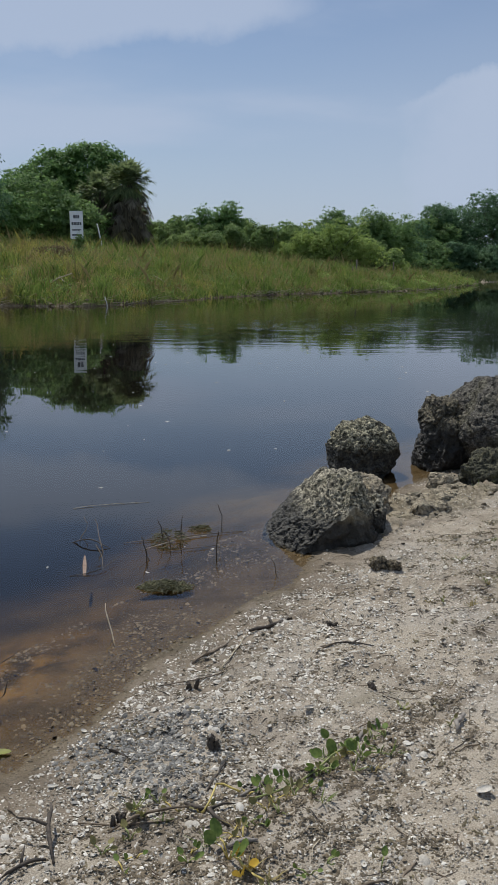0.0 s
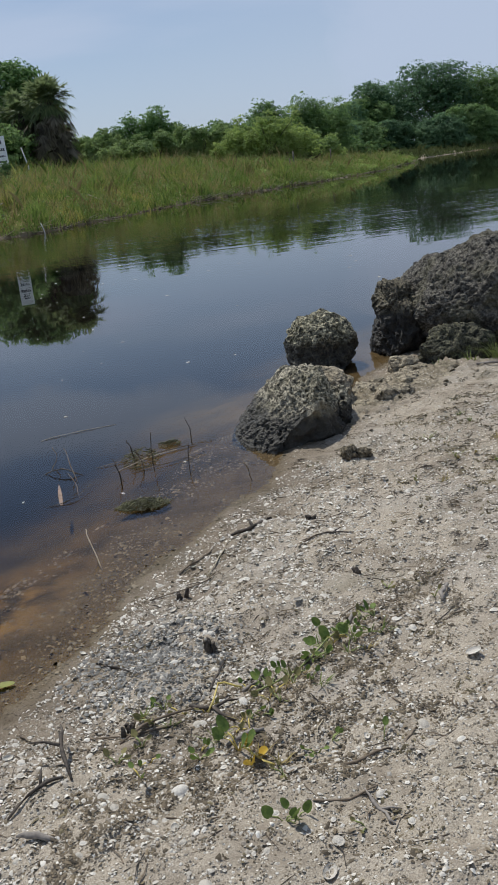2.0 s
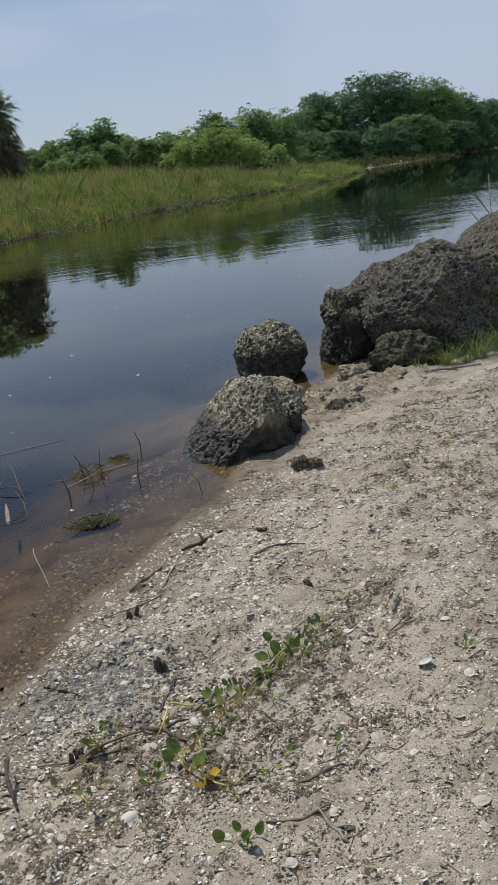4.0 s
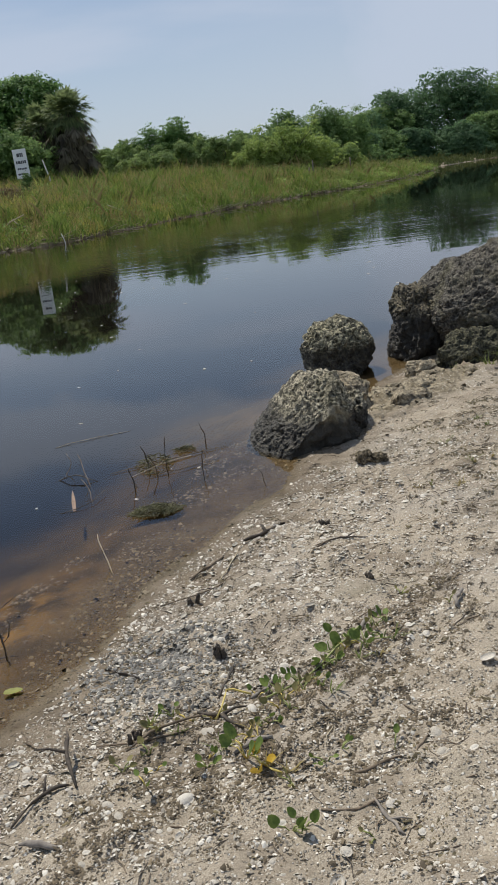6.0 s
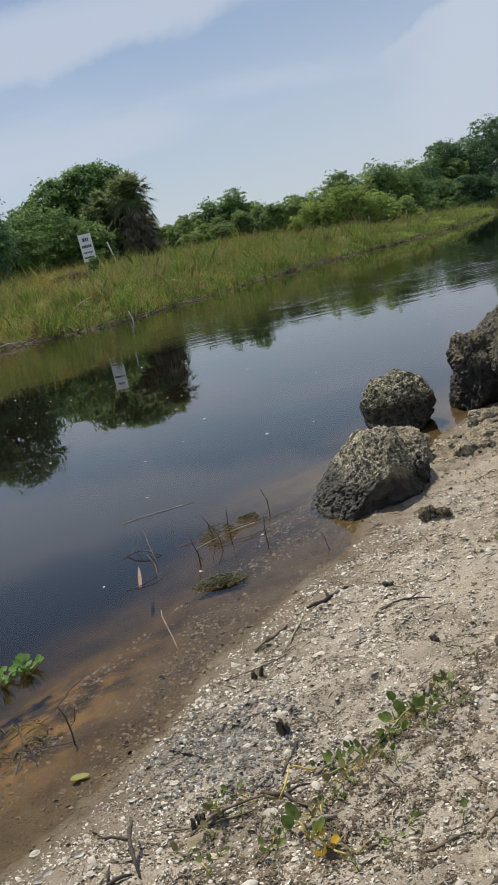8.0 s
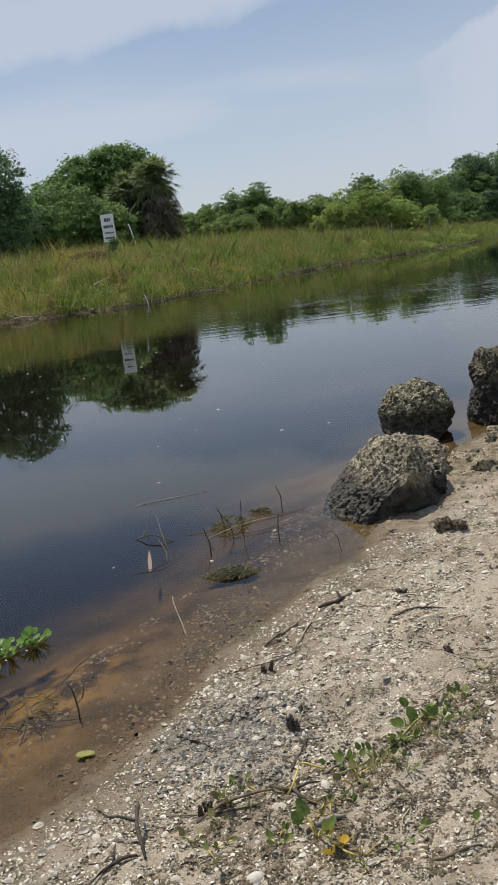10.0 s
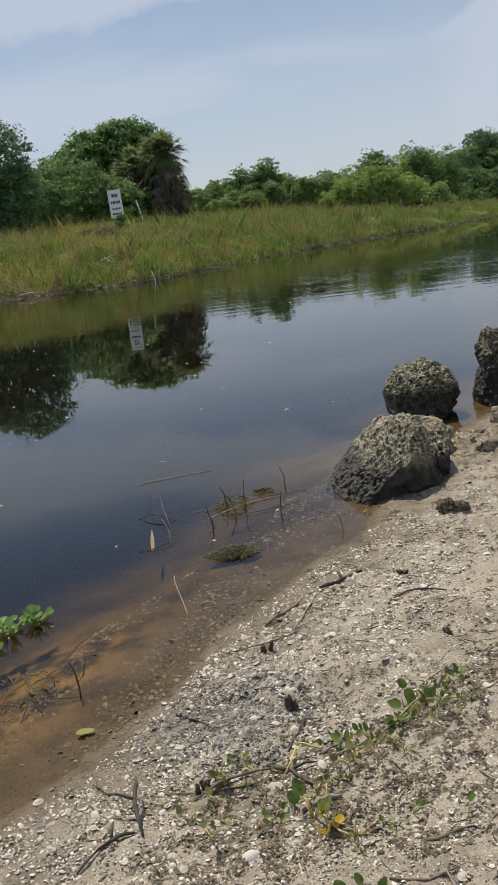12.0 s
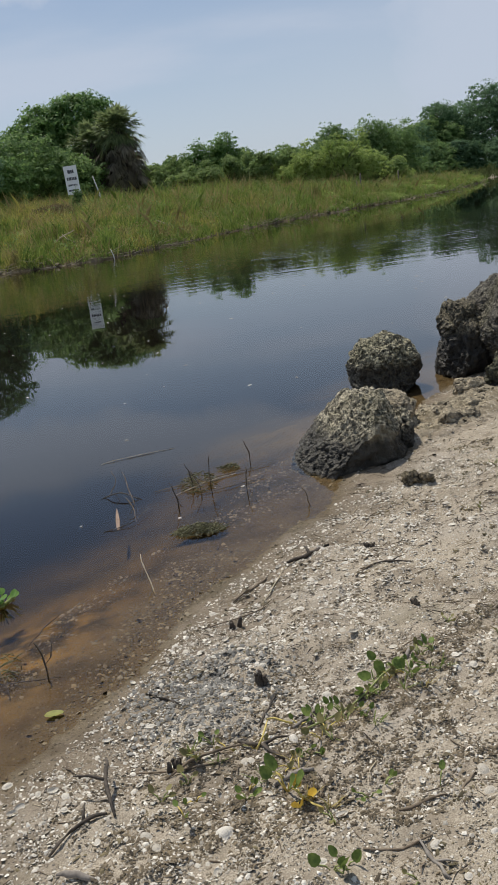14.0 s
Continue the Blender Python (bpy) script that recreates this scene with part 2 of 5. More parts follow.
def rock_material(name, pale, dark, damp):
    """Pitted limestone: pale crust above, darker colour in the pits and a wet stain up to the height damp."""
    m, nd = material(name)
    p = nd.add("ShaderNodeNewGeometry").outputs["Position"]
    z = nd.add("ShaderNodeSeparateXYZ", {0: p}).outputs[2]
    fine = nd.noise(p, 55.0, 6.0, 0.7)
    mid = nd.noise(p, 14.0, 5.0, 0.65)
    broad = nd.noise(p, 4.0, 3.0)
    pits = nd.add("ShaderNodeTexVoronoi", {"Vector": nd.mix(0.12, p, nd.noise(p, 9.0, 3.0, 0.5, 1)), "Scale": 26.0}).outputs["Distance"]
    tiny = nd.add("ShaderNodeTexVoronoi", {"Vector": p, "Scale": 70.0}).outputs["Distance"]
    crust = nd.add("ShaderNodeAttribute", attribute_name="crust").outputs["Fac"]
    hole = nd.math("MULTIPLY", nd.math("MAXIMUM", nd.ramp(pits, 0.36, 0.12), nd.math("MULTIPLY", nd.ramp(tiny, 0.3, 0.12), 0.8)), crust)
    speck = nd.noise(p, 150.0, 3.0, 0.7)
    c = nd.mix(nd.ramp(fine, 0.40, 0.62), rgb(*dark), rgb(*pale))
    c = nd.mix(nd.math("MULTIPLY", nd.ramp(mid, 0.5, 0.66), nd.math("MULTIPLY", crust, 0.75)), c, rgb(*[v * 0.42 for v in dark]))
    face = nd.mix(nd.ramp(speck, 0.3, 0.7), rgb(*[0.8 * a + 0.2 * b for a, b in zip(dark, pale)]), rgb(*[0.5 * a + 0.5 * b for a, b in zip(dark, pale)]))
    c = nd.mix(nd.math("MULTIPLY", nd.ramp(crust, 0.75, 0.2), 0.8), c, face)
    c = nd.mix(nd.math("MULTIPLY", nd.ramp(broad, 0.48, 0.62), 0.35), c, rgb(0.13, 0.12, 0.06))
    # darker colour inside the pits that the relief also sinks
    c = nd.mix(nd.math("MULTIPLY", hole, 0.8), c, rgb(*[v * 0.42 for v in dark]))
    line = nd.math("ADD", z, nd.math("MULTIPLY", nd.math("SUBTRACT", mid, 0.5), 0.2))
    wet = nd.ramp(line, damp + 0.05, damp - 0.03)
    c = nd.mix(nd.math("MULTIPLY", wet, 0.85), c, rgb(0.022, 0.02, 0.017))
    relief = nd.math("ADD", nd.math("MULTIPLY", mid, 1.0), nd.math("SUBTRACT", nd.math("MULTIPLY", fine, 0.45), nd.math("MULTIPLY", hole, 0.7)))
    finish(nd, c, nd.math("SUBTRACT", 0.95, nd.math("MULTIPLY", wet, 0.3)), relief, 0.03, 1.0)
    return m


def leaf_material(name, low_color, high_color, scale=1.2, rough=0.55, through=0.25):
    m, nd = material(name)
    p = nd.add("ShaderNodeNewGeometry").outputs["Position"]
    r = nd.add("ShaderNodeNewGeometry").outputs["Random Per Island"]
    fac = nd.math("ADD", nd.math("MULTIPLY", r, 0.6), nd.math("MULTIPLY", nd.ramp(nd.noise(p, scale, 3.0), 0.35, 0.65), 0.4))
    c = nd.mix(fac, rgb(*low_color), rgb(*high_color))
    b = nd.add("ShaderNodeBsdfPrincipled", {"Base Color": c, "Roughness": rough, "Specular IOR Level": 0.2})
    t = nd.add("ShaderNodeBsdfTranslucent", {"Color": c})
    mixed = nd.add("ShaderNodeMixShader", {0: through, 1: b.outputs[0], 2: t.outputs[0]})
    nd.add("ShaderNodeOutputMaterial", {"Surface": mixed.outputs[0]})
    return m


def grass_material(name):
    """Green, olive and golden drifts, mixed again blade by blade."""
    m, nd = material(name)
    p = nd.add("ShaderNodeNewGeometry").outputs["Position"]
    r = nd.add("ShaderNodeNewGeometry").outputs["Random Per Island"]
    drift = nd.add("ShaderNodeMapping", {"Vector": p, "Scale": (1.0, 0.5, 0.3)}).outputs[0]
    green = nd.mix(r, rgb(0.095, 0.165, 0.035), rgb(0.31, 0.39, 0.09))
    gold = nd.mix(r, rgb(0.21, 0.20, 0.05), rgb(0.49, 0.45, 0.12))
    gold_drift = nd.ramp(nd.math("ADD", nd.noise(drift, 0.33, 5.0, 0.65), nd.math("ADD", nd.math("MULTIPLY", nd.math("SUBTRACT", r, 0.5), 0.12), nd.math("MULTIPLY", nd.ramp(nd.add("ShaderNodeSeparateXYZ", {0: p}).outputs[0], 2.0, -9.0), 0.1))), 0.55, 0.72)
    c = nd.mix(gold_drift, green, gold)
    brown = nd.ramp(nd.noise(drift, 0.55, 4.0, 0.6), 0.62, 0.72)
    c = nd.mix(nd.math("MULTIPLY", brown, 0.7), c, rgb(0.15, 0.115, 0.06))
    b = nd.add("ShaderNodeBsdfPrincipled", {"Base Color": c, "Roughness": 0.6, "Specular IOR Level": 0.2})
    t = nd.add("ShaderNodeBsdfTranslucent", {"Color": c})
    mixed = nd.add("ShaderNodeMixShader", {0: 0.45, 1: b.outputs[0], 2: t.outputs[0]})
    nd.add("ShaderNodeOutputMaterial", {"Surface": mixed.outputs[0]})
    return m


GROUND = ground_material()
WATER = water_material()
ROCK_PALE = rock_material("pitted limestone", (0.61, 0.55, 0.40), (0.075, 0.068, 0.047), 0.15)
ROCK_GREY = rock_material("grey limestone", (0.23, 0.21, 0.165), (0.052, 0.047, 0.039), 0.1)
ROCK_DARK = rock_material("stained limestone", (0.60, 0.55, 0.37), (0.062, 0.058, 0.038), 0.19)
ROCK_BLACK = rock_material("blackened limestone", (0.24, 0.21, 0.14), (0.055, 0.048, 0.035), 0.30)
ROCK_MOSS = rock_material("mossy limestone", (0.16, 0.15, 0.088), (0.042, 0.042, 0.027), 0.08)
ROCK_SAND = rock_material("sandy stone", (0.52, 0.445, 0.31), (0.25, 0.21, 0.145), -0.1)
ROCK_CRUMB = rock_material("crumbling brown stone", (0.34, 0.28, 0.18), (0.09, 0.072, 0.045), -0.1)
WETHASH = simple("silted shell grit", (0.06, 0.048, 0.028), (0.27, 0.21, 0.12), 120.0, 0.6, 0.001, island=0.85)
SHELL = simple("shell", (0.42, 0.37, 0.29), (0.82, 0.77, 0.67), 90.0, 0.45, 0.001, object_random=0.6)
HASH = simple("shell grit", (0.20, 0.16, 0.11), (0.88, 0.83, 0.72), 120.0, 0.6, 0.001, island=0.85)
HASH_DULL = simple("dull shell grit", (0.17, 0.14, 0.10), (0.66, 0.595, 0.48), 120.0, 0.65, 0.001, island=0.85)
DARKBITS = simple("plant litter", (0.055, 0.044, 0.03), (0.25, 0.195, 0.12), 60.0, 0.85, 0.002, island=0.7)
LITTER = simple("olive litter", (0.06, 0.05, 0.026), (0.24, 0.195, 0.105), 60.0, 0.85, 0.002, island=0.7)
PEBBLE = simple("grey pebbles", (0.03, 0.028, 0.024), (0.33, 0.315, 0.275), 90.0, 0.6, 0.002, island=0.9)
CRUST = simple("sand crust", (0.13, 0.108, 0.075), (0.36, 0.305, 0.22), 60.0, 0.9, 0.004, island=0.5)
TWIG = simple("weathered twig", (0.085, 0.062, 0.04), (0.25, 0.195, 0.135), 70.0, 0.85, 0.003)
TWIG_DARK = simple("blackened twig", (0.03, 0.024, 0.018), (0.12, 0.095, 0.07), 70.0, 0.8, 0.003)
TWIG_PALE = simple("dry reed", (0.30, 0.24, 0.15), (0.55, 0.47, 0.33), 60.0, 0.75, 0.002)
TWIG_PALE_BROWN = simple("sodden reed leaf", (0.16, 0.10, 0.06), (0.32, 0.22, 0.15), 40.0, 0.7, 0.002)
MUD = simple("bank mud", (0.09, 0.075, 0.045), (0.26, 0.215, 0.13), 9.0, 0.9, 0.02, island=0.5)
WOOD_GREY = simple("driftwood", (0.15, 0.13, 0.11), (0.38, 0.34, 0.29), 50.0, 0.85, 0.003)
LEAF = leaf_material("vine leaf", (0.06, 0.115, 0.028), (0.235, 0.3, 0.075), 60.0, 0.6)
LEAF_OLIVE = leaf_material("withered leaf", (0.14, 0.14, 0.05), (0.32, 0.28, 0.12), 30.0, 0.6)
LEAF_LIME = leaf_material("yellow-green leaf", (0.16, 0.18, 0.045), (0.36, 0.37, 0.1), 30.0, 0.5)
LEAF_YELLOW = leaf_material("yellow leaf", (0.45, 0.26, 0.03), (0.7, 0.5, 0.08), 30.0, 0.5)
HYACINTH = leaf_material("hyacinth leaf", (0.055, 0.14, 0.028), (0.22, 0.37, 0.09), 20.0, 0.28)
STEM_GREEN = simple("green stem", (0.2, 0.24, 0.07), (0.36, 0.38, 0.14), 60.0, 0.6, 0.001)
STEM_YELLOW = simple("yellow stem", (0.5, 0.38, 0.08), (0.75, 0.6, 0.2), 60.0, 0.6, 0.001)
WEED = simple("drying waterweed", (0.03, 0.032, 0.012), (0.16, 0.15, 0.06), 60.0, 0.7, 0.003, island=0.6)
FOAM = simple("floating flecks", (0.45, 0.42, 0.34), (0.8, 0.78, 0.7), 60.0, 0.6, 0.001, island=0.6)
GRASS = grass_material("bank grass")
GRASS_RANK = leaf_material("rank grass", (0.05, 0.075, 0.025), (0.17, 0.19, 0.07), 0.4, 0.6, 0.35)
GRASS_DRY = leaf_material("dry grass", (0.24, 0.19, 0.07), (0.46, 0.38, 0.17), 0.4, 0.7, 0.3)
GRASS_NEAR = leaf_material("tuft grass", (0.09, 0.15, 0.03), (0.28, 0.30, 0.10), 8.0, 0.55, 0.25)
TREE_LEAF = leaf_material("tree leaves", (0.085, 0.175, 0.055), (0.26, 0.4, 0.13), 0.5, 0.6, 0.5)
TREE_DARK = leaf_material("dark tree leaves", (0.07, 0.145, 0.07), (0.21, 0.33, 0.155), 0.5, 0.6, 0.5)
BUSH_LEAF = leaf_material("bush leaves", (0.105, 0.185, 0.062), (0.29, 0.42, 0.145), 0.4, 0.6, 0.5)
BUSH_LIGHT = leaf_material("willow leaves", (0.23, 0.33, 0.08), (0.48, 0.57, 0.18), 0.5, 0.6, 0.5)
SCRUB_LEAF = leaf_material("scrub leaves", (0.15, 0.235, 0.075), (0.36, 0.46, 0.165), 0.4, 0.6, 0.5)
DEAD_LEAF = leaf_material("dead leaves", (0.10, 0.08, 0.045), (0.26, 0.20, 0.11), 0.8, 0.75, 0.3)
PALM_GREEN = leaf_material("palm fronds", (0.075, 0.115, 0.05), (0.33, 0.39, 0.17), 0.8, 0.5, 0.45)
PALM_DRY = leaf_material("dead palm fronds", (0.07, 0.062, 0.048), (0.3, 0.265, 0.18), 0.8, 0.75, 0.4)
BARK = simple("bark", (0.05, 0.042, 0.034), (0.16, 0.135, 0.11), 9.0, 0.9, 0.02)
SIGN_WHITE = simple("sign enamel", (0.80, 0.81, 0.80), (0.88, 0.89, 0.88), 6.0, 0.4, 0.0005)
SIGN_INK = simple("sign ink", (0.05, 0.05, 0.06), (0.10, 0.10, 0.11), 20.0, 0.5, 0.0005)
POST = simple("post timber", (0.10, 0.085, 0.07), (0.2, 0.17, 0.14), 12.0, 0.85, 0.004)
POLE_WHITE = simple("whitened wood", (0.5, 0.48, 0.44), (0.75, 0.73, 0.68), 12.0, 0.7, 0.002)

# ---- ground form ----
NEAR = [(-40, -60), (-5, -6), (-2.5, -1), (-1.7, 0.6), (-1.25, 1.5), (-0.91, 2.07), (-0.75, 2.24), (-0.61, 2.47), (-0.47, 2.80), (-0.35, 3.08), (-0.22, 3.30),
        (-0.09, 3.50), (0.12, 3.77), (0.22, 3.87), (0.31, 4.15), (0.42, 4.45), (0.56, 5.0), (0.68, 5.36), (0.96, 5.52), (1.10, 5.75), (1.25, 5.88), (1.42, 6.1), (1.6, 6.7), (2.6, 7.6), (4.5, 8.6), (9, 10), (30, 14), (150, 25), (2500, 60)]
FAR = [(-2500, -200), (-80, 20), (-30, 27), (-10, 30.4), (-4.6, 31.2), (-2.7, 35), (0.8, 43), (3.2, 45.5), (7, 49.7), (10, 52.5), (15, 60.5), (20.5, 75),
       (24, 86), (28, 89), (36, 96), (47, 109), (80, 135), (200, 170), (2500, 400)]


def shore_distance(x, y, line):
    """Signed distance to a shoreline: positive to the right of its run."""
    best = np.full(np.shape(x), 1e9)
    side = np.zeros(np.shape(x))
    for (ax, ay), (bx, by) in zip(line, line[1:]):
        dx, dy = bx - ax, by - ay
        k = np.clip(((x - ax) * dx + (y - ay) * dy) / (dx * dx + dy * dy), 0, 1)
        ex, ey = x - ax - k * dx, y - ay - k * dy
        d = np.hypot(ex, ey)
        c = ex * dy - ey * dx
        near = d < best - 1e-9
        side = np.where(near, np.sign(c), side)
        best = np.where(near, d, best)
    return best * side


def lumps(x, y, size, seed, octaves=3):
    """Smooth pseudo-random relief from summed waves, about -1 to 1."""
    rng = np.random.default_rng(seed)
    out = 0
    for o in range(octaves):
        for _ in range(5):
            a, p = rng.uniform(0, 2 * np.pi, 2)
            k = 2 * np.pi / size * 2 ** o * rng.uniform(0.7, 1.4)
            out = out + np.sin(k * (x * np.cos(a) + y * np.sin(a)) + p) * 0.3 / 1.7 ** o
    return out


def far_reach(x, y):
    """How far inland of the far waterline a place lies."""
    return -shore_distance(x, y, FAR) + 0.35 * lumps(x, y, 6, 3, 2)


def ground_z(x, y):
    x, y = np.asarray(x, float), np.asarray(y, float)
    s = shore_distance(x, y, NEAR) + 0.03 * lumps(x, y, 0.5, 1, 2)
    land = 0.35 * (1 - np.exp(-np.maximum(s, 0) / 3.2)) + np.minimum(np.maximum(s, 0) * 3, 1) * (0.011 * lumps(x, y, 0.42, 2) + 0.007 * lumps(x, y, 0.15, 12, 2))
    bed = -1.6 * (1 - np.exp(np.minimum(s, 0) / 9)) * np.clip(-s * 1.2, 0.45, 1)
    z = np.where(s > 0, land, bed)
    f = far_reach(x, y)
    top = np.interp(x, [-60, -12, 0, 8, 16, 22, 30, 60], [2.3, 2.1, 2.0, 1.5, 0.9, 0.55, 0.5, 0.6])
    bank = top * (1 - np.exp(-np.maximum(f, 0) / 5.5)) + 0.12 * np.minimum(np.maximum(f, 0), 1) * lumps(x, y, 3, 4, 2) + 0.03 * np.minimum(np.maximum(f, 0) * 5, 1) + 0.02
    return np.where(f > 0, bank, z)


# ---- building helpers ----
def mesh_of(name, verts, faces, mat, smooth=False):
    me = bpy.data.meshes.new(name)
    me.from_pydata(np.asarray(verts).tolist(), [], np.asarray(faces).tolist() if isinstance(faces, np.ndarray) else faces)
    me.materials.append(mat)
    if smooth:
        me.polygons.foreach_set("use_smooth", [True] * len(me.polygons))
    me.update()
    return me


def thing(name, label, category, place=(0, 0, 0), group="", turn=0.0):
    ob = new(name)
    ob.empty_display_size = 0.05
    ob.matrix_world = pose(*place, 0, 0, turn)
    return tagged(ob, label, category, group)


def part(name, me, parent, label=""):
    ob = new(name, me)
    ob.parent = parent
    return tagged(ob, label)


class Shape:
    """Gathers vertices and faces of one mesh."""

    def __init__(self):
        self.v, self.f = [], []

    def tube(self, points, radii, sides=6):
        pts = [Vector(p) for p in points]
        base = len(self.v)
        for i, p in enumerate(pts):
            d = (pts[min(i + 1, len(pts) - 1)] - pts[max(i - 1, 0)]).normalized()
            a = d.orthogonal().normalized()
            b = d.cross(a)
            for k in range(sides):
                w = 2 * math.pi * k / sides
                self.v.append(tuple(p + (a * math.cos(w) + b * math.sin(w)) * radii[i]))
        for i in range(len(pts) - 1):
            for k in range(sides):
                q = base + i * sides
                self.f.append((q + k, q + (k + 1) % sides, q + sides + (k + 1) % sides, q + sides + k))
        self.f.append(tuple(base + k for k in reversed(range(sides))))
        last = base + (len(pts) - 1) * sides
        self.f.append(tuple(last + k for k in range(sides)))
        return self

    def box(self, lo, hi):
        b = len(self.v)
        self.v += [(x, y, z) for z in (lo[2], hi[2]) for y in (lo[1], hi[1]) for x in (lo[0], hi[0])]
        self.f += [tuple(b + i for i in q) for q in ((0, 2, 3, 1), (4, 5, 7, 6), (0, 1, 5, 4), (2, 6, 7, 3), (0, 4, 6, 2), (1, 3, 7, 5))]
        return self

    def blade(self, root, tip, width, sag=0.0, side=None):
        """A narrow tapering blade of three steps, slightly folded."""
        r, t = Vector(root), Vector(tip)
        s = Vector(side) if side else (t - r).cross(Vector((0, 0, 1)))
        s = (s.normalized() if s.length > 1e-6 else Vector((1, 0, 0))) * width / 2
        b = len(self.v)
        for k, w in ((0, 0.7), (0.45, 1.0), (0.8, 0.55)):
            c = r.lerp(t, k) + Vector((0, 0, -sag * k * k))
            self.v += [tuple(c - s * w), tuple(c + s * w)]
        self.v.append(tuple(t + Vector((0, 0, -sag))))
        self.f += [(b, b + 1, b + 3, b + 2), (b + 2, b + 3, b + 5, b + 4), (b + 4, b + 5, b + 6)]
        return self

    def leaf(self, root, along, up, length, width, cup=0.15, round_=False):
        """An oval leaf blade with a raised rim."""
        r, a, u = Vector(root), Vector(along).normalized(), Vector(up).normalized()
        s = a.cross(u).normalized()
        u = s.cross(a)
        b = len(self.v)
        rim = 10
        self.v.append(tuple(r + a * length * 0.5))
        for k in range(rim):
            w = 2 * math.pi * k / rim
            x = 0.5 - 0.5 * math.cos(w)
            y = math.sin(w) * 0.5 * (1.0 if round_ else (1.05 - 0.35 * x))
            lift = cup * length * (abs(y) * 1.6 + (x - 0.5) ** 2 * 1.2)
            self.v.append(tuple(r + a * length * x + s * width * y + u * lift))
        for k in range(rim):
            self.f.append((b, b + 1 + k, b + 1 + (k + 1) % rim))
        return self

    def rod(self, line, radius, seed, sides=6):
        """A gnarled rod that thins to both ends."""
        r = random.Random(seed)
        k = len(line) - 1
        return self.tube(line, [radius * (0.35 + 1.0 * math.sin(math.pi * min(1.0, 0.12 + 0.8 * i / k)) ** 0.6) * r.uniform(0.75, 1.2) for i in range(k + 1)], sides)

    def mesh(self, name, mat, smooth=False):
        return mesh_of(name, self.v, self.f, mat, smooth)


def scatter_leaves(rng, centres, outward, size, ratio=0.6):
    """Pointed leaves (one diamond each) at centres, facing roughly outward."""
    k = len(centres)
    nrm = outward + rng.normal(0, 0.45, (k, 3)) + np.array([0, 0, 0.4])
    nrm /= np.linalg.norm(nrm, axis=1)[:, None] + 1e-9
    a = np.cross(nrm, rng.normal(0, 1, (k, 3)))
    a /= np.linalg.norm(a, axis=1)[:, None] + 1e-9
    b = np.cross(nrm, a)
    ln = (size * rng.uniform(0.6, 1.4, k))[:, None]
    v = np.stack([centres - a * ln / 2, centres + b * ln * ratio / 2, centres + a * ln / 2 + nrm * ln * 0.12, centres - b * ln * ratio / 2], 1).reshape(-1, 3)
    f = np.arange(4 * k).reshape(k, 4)
    return v, f


def crown_leaves(rng, lobes, count, size, shell=0.26):
    """Leaves over a set of ellipsoid lobes with ragged, lumpy surfaces."""
    area = np.array([l[3] * l[5] + l[3] * l[4] + l[4] * l[5] for l in lobes])
    tufts = max(60, count // 15)
    pick = rng.choice(len(lobes), tufts, p=area / area.sum())
    L = np.array(lobes, float)[pick]
    d = rng.normal(0, 1, (tufts, 3))
    d[:, 2] = np.where(d[:, 2] < -0.9, -d[:, 2], d[:, 2])
    d /= np.linalg.norm(d, axis=1)[:, None]
    r = 1.0 - np.abs(rng.normal(0, shell, tufts)) + np.where(rng.random(tufts) < 0.2, rng.uniform(0.02, 0.3, tufts) * (0.6 + 0.6 * np.maximum(d[:, 2], 0)) * np.minimum(1, 1.3 / L[:, 3:6].mean(1)), 0)
    mid = L[:, :3] + d * np.clip(r, 0.25, 1.25)[:, None] * L[:, 3:6]
    wide = np.clip(0.19 * L[:, 3:6].mean(1), 0.18, 0.6) * rng.uniform(0.55, 1.3, tufts)
    which = rng.integers(0, tufts, count)
    e = rng.normal(0, 1, (count, 3))
    e /= np.linalg.norm(e, axis=1)[:, None]
    e[:, 2] = np.abs(e[:, 2]) * 1.1 - 0.25
    pos = mid[which] + e * wide[which][:, None] * np.array([1, 1, 0.75]) * rng.uniform(0.45, 1.1, (count, 1))
    stray = rng.random(count) < 0.05
    pos[stray] += e[stray] * wide[which][stray][:, None] * 0.7
    return scatter_leaves(rng, pos, e * 0.8 + d[which] * 0.6, size)


def limb_shape(rng, base, lobes, radius, sides=7):
    """A tapered trunk that forks into a limb for each lobe."""
    s = Shape()
    b = Vector(base)
    mean = Vector((sum(l[0] for l in lobes) / len(lobes), sum(l[1] for l in lobes) / len(lobes), sum(l[2] for l in lobes) / len(lobes)))
    fork = b.lerp(mean, 0.4) + Vector((rng.normal(0, 0.1), rng.normal(0, 0.1), 0))
    s.tube([b, b.lerp(fork, 0.5) + Vector((0.1 * radius, 0.2 * radius, 0)), fork], [radius * 1.25, radius, radius * 0.8], sides)
    for l in lobes:
        c = Vector(l[:3])
        m = fork.lerp(c, 0.5) + Vector((rng.normal(0, 0.15), rng.normal(0, 0.15), 0.2))
        s.tube([fork, m, c, c + Vector((rng.normal(0, 0.3), rng.normal(0, 0.3), l[5] * 0.8))], [radius * 0.6, radius * 0.45, radius * 0.25, radius * 0.05], 5)
    return s


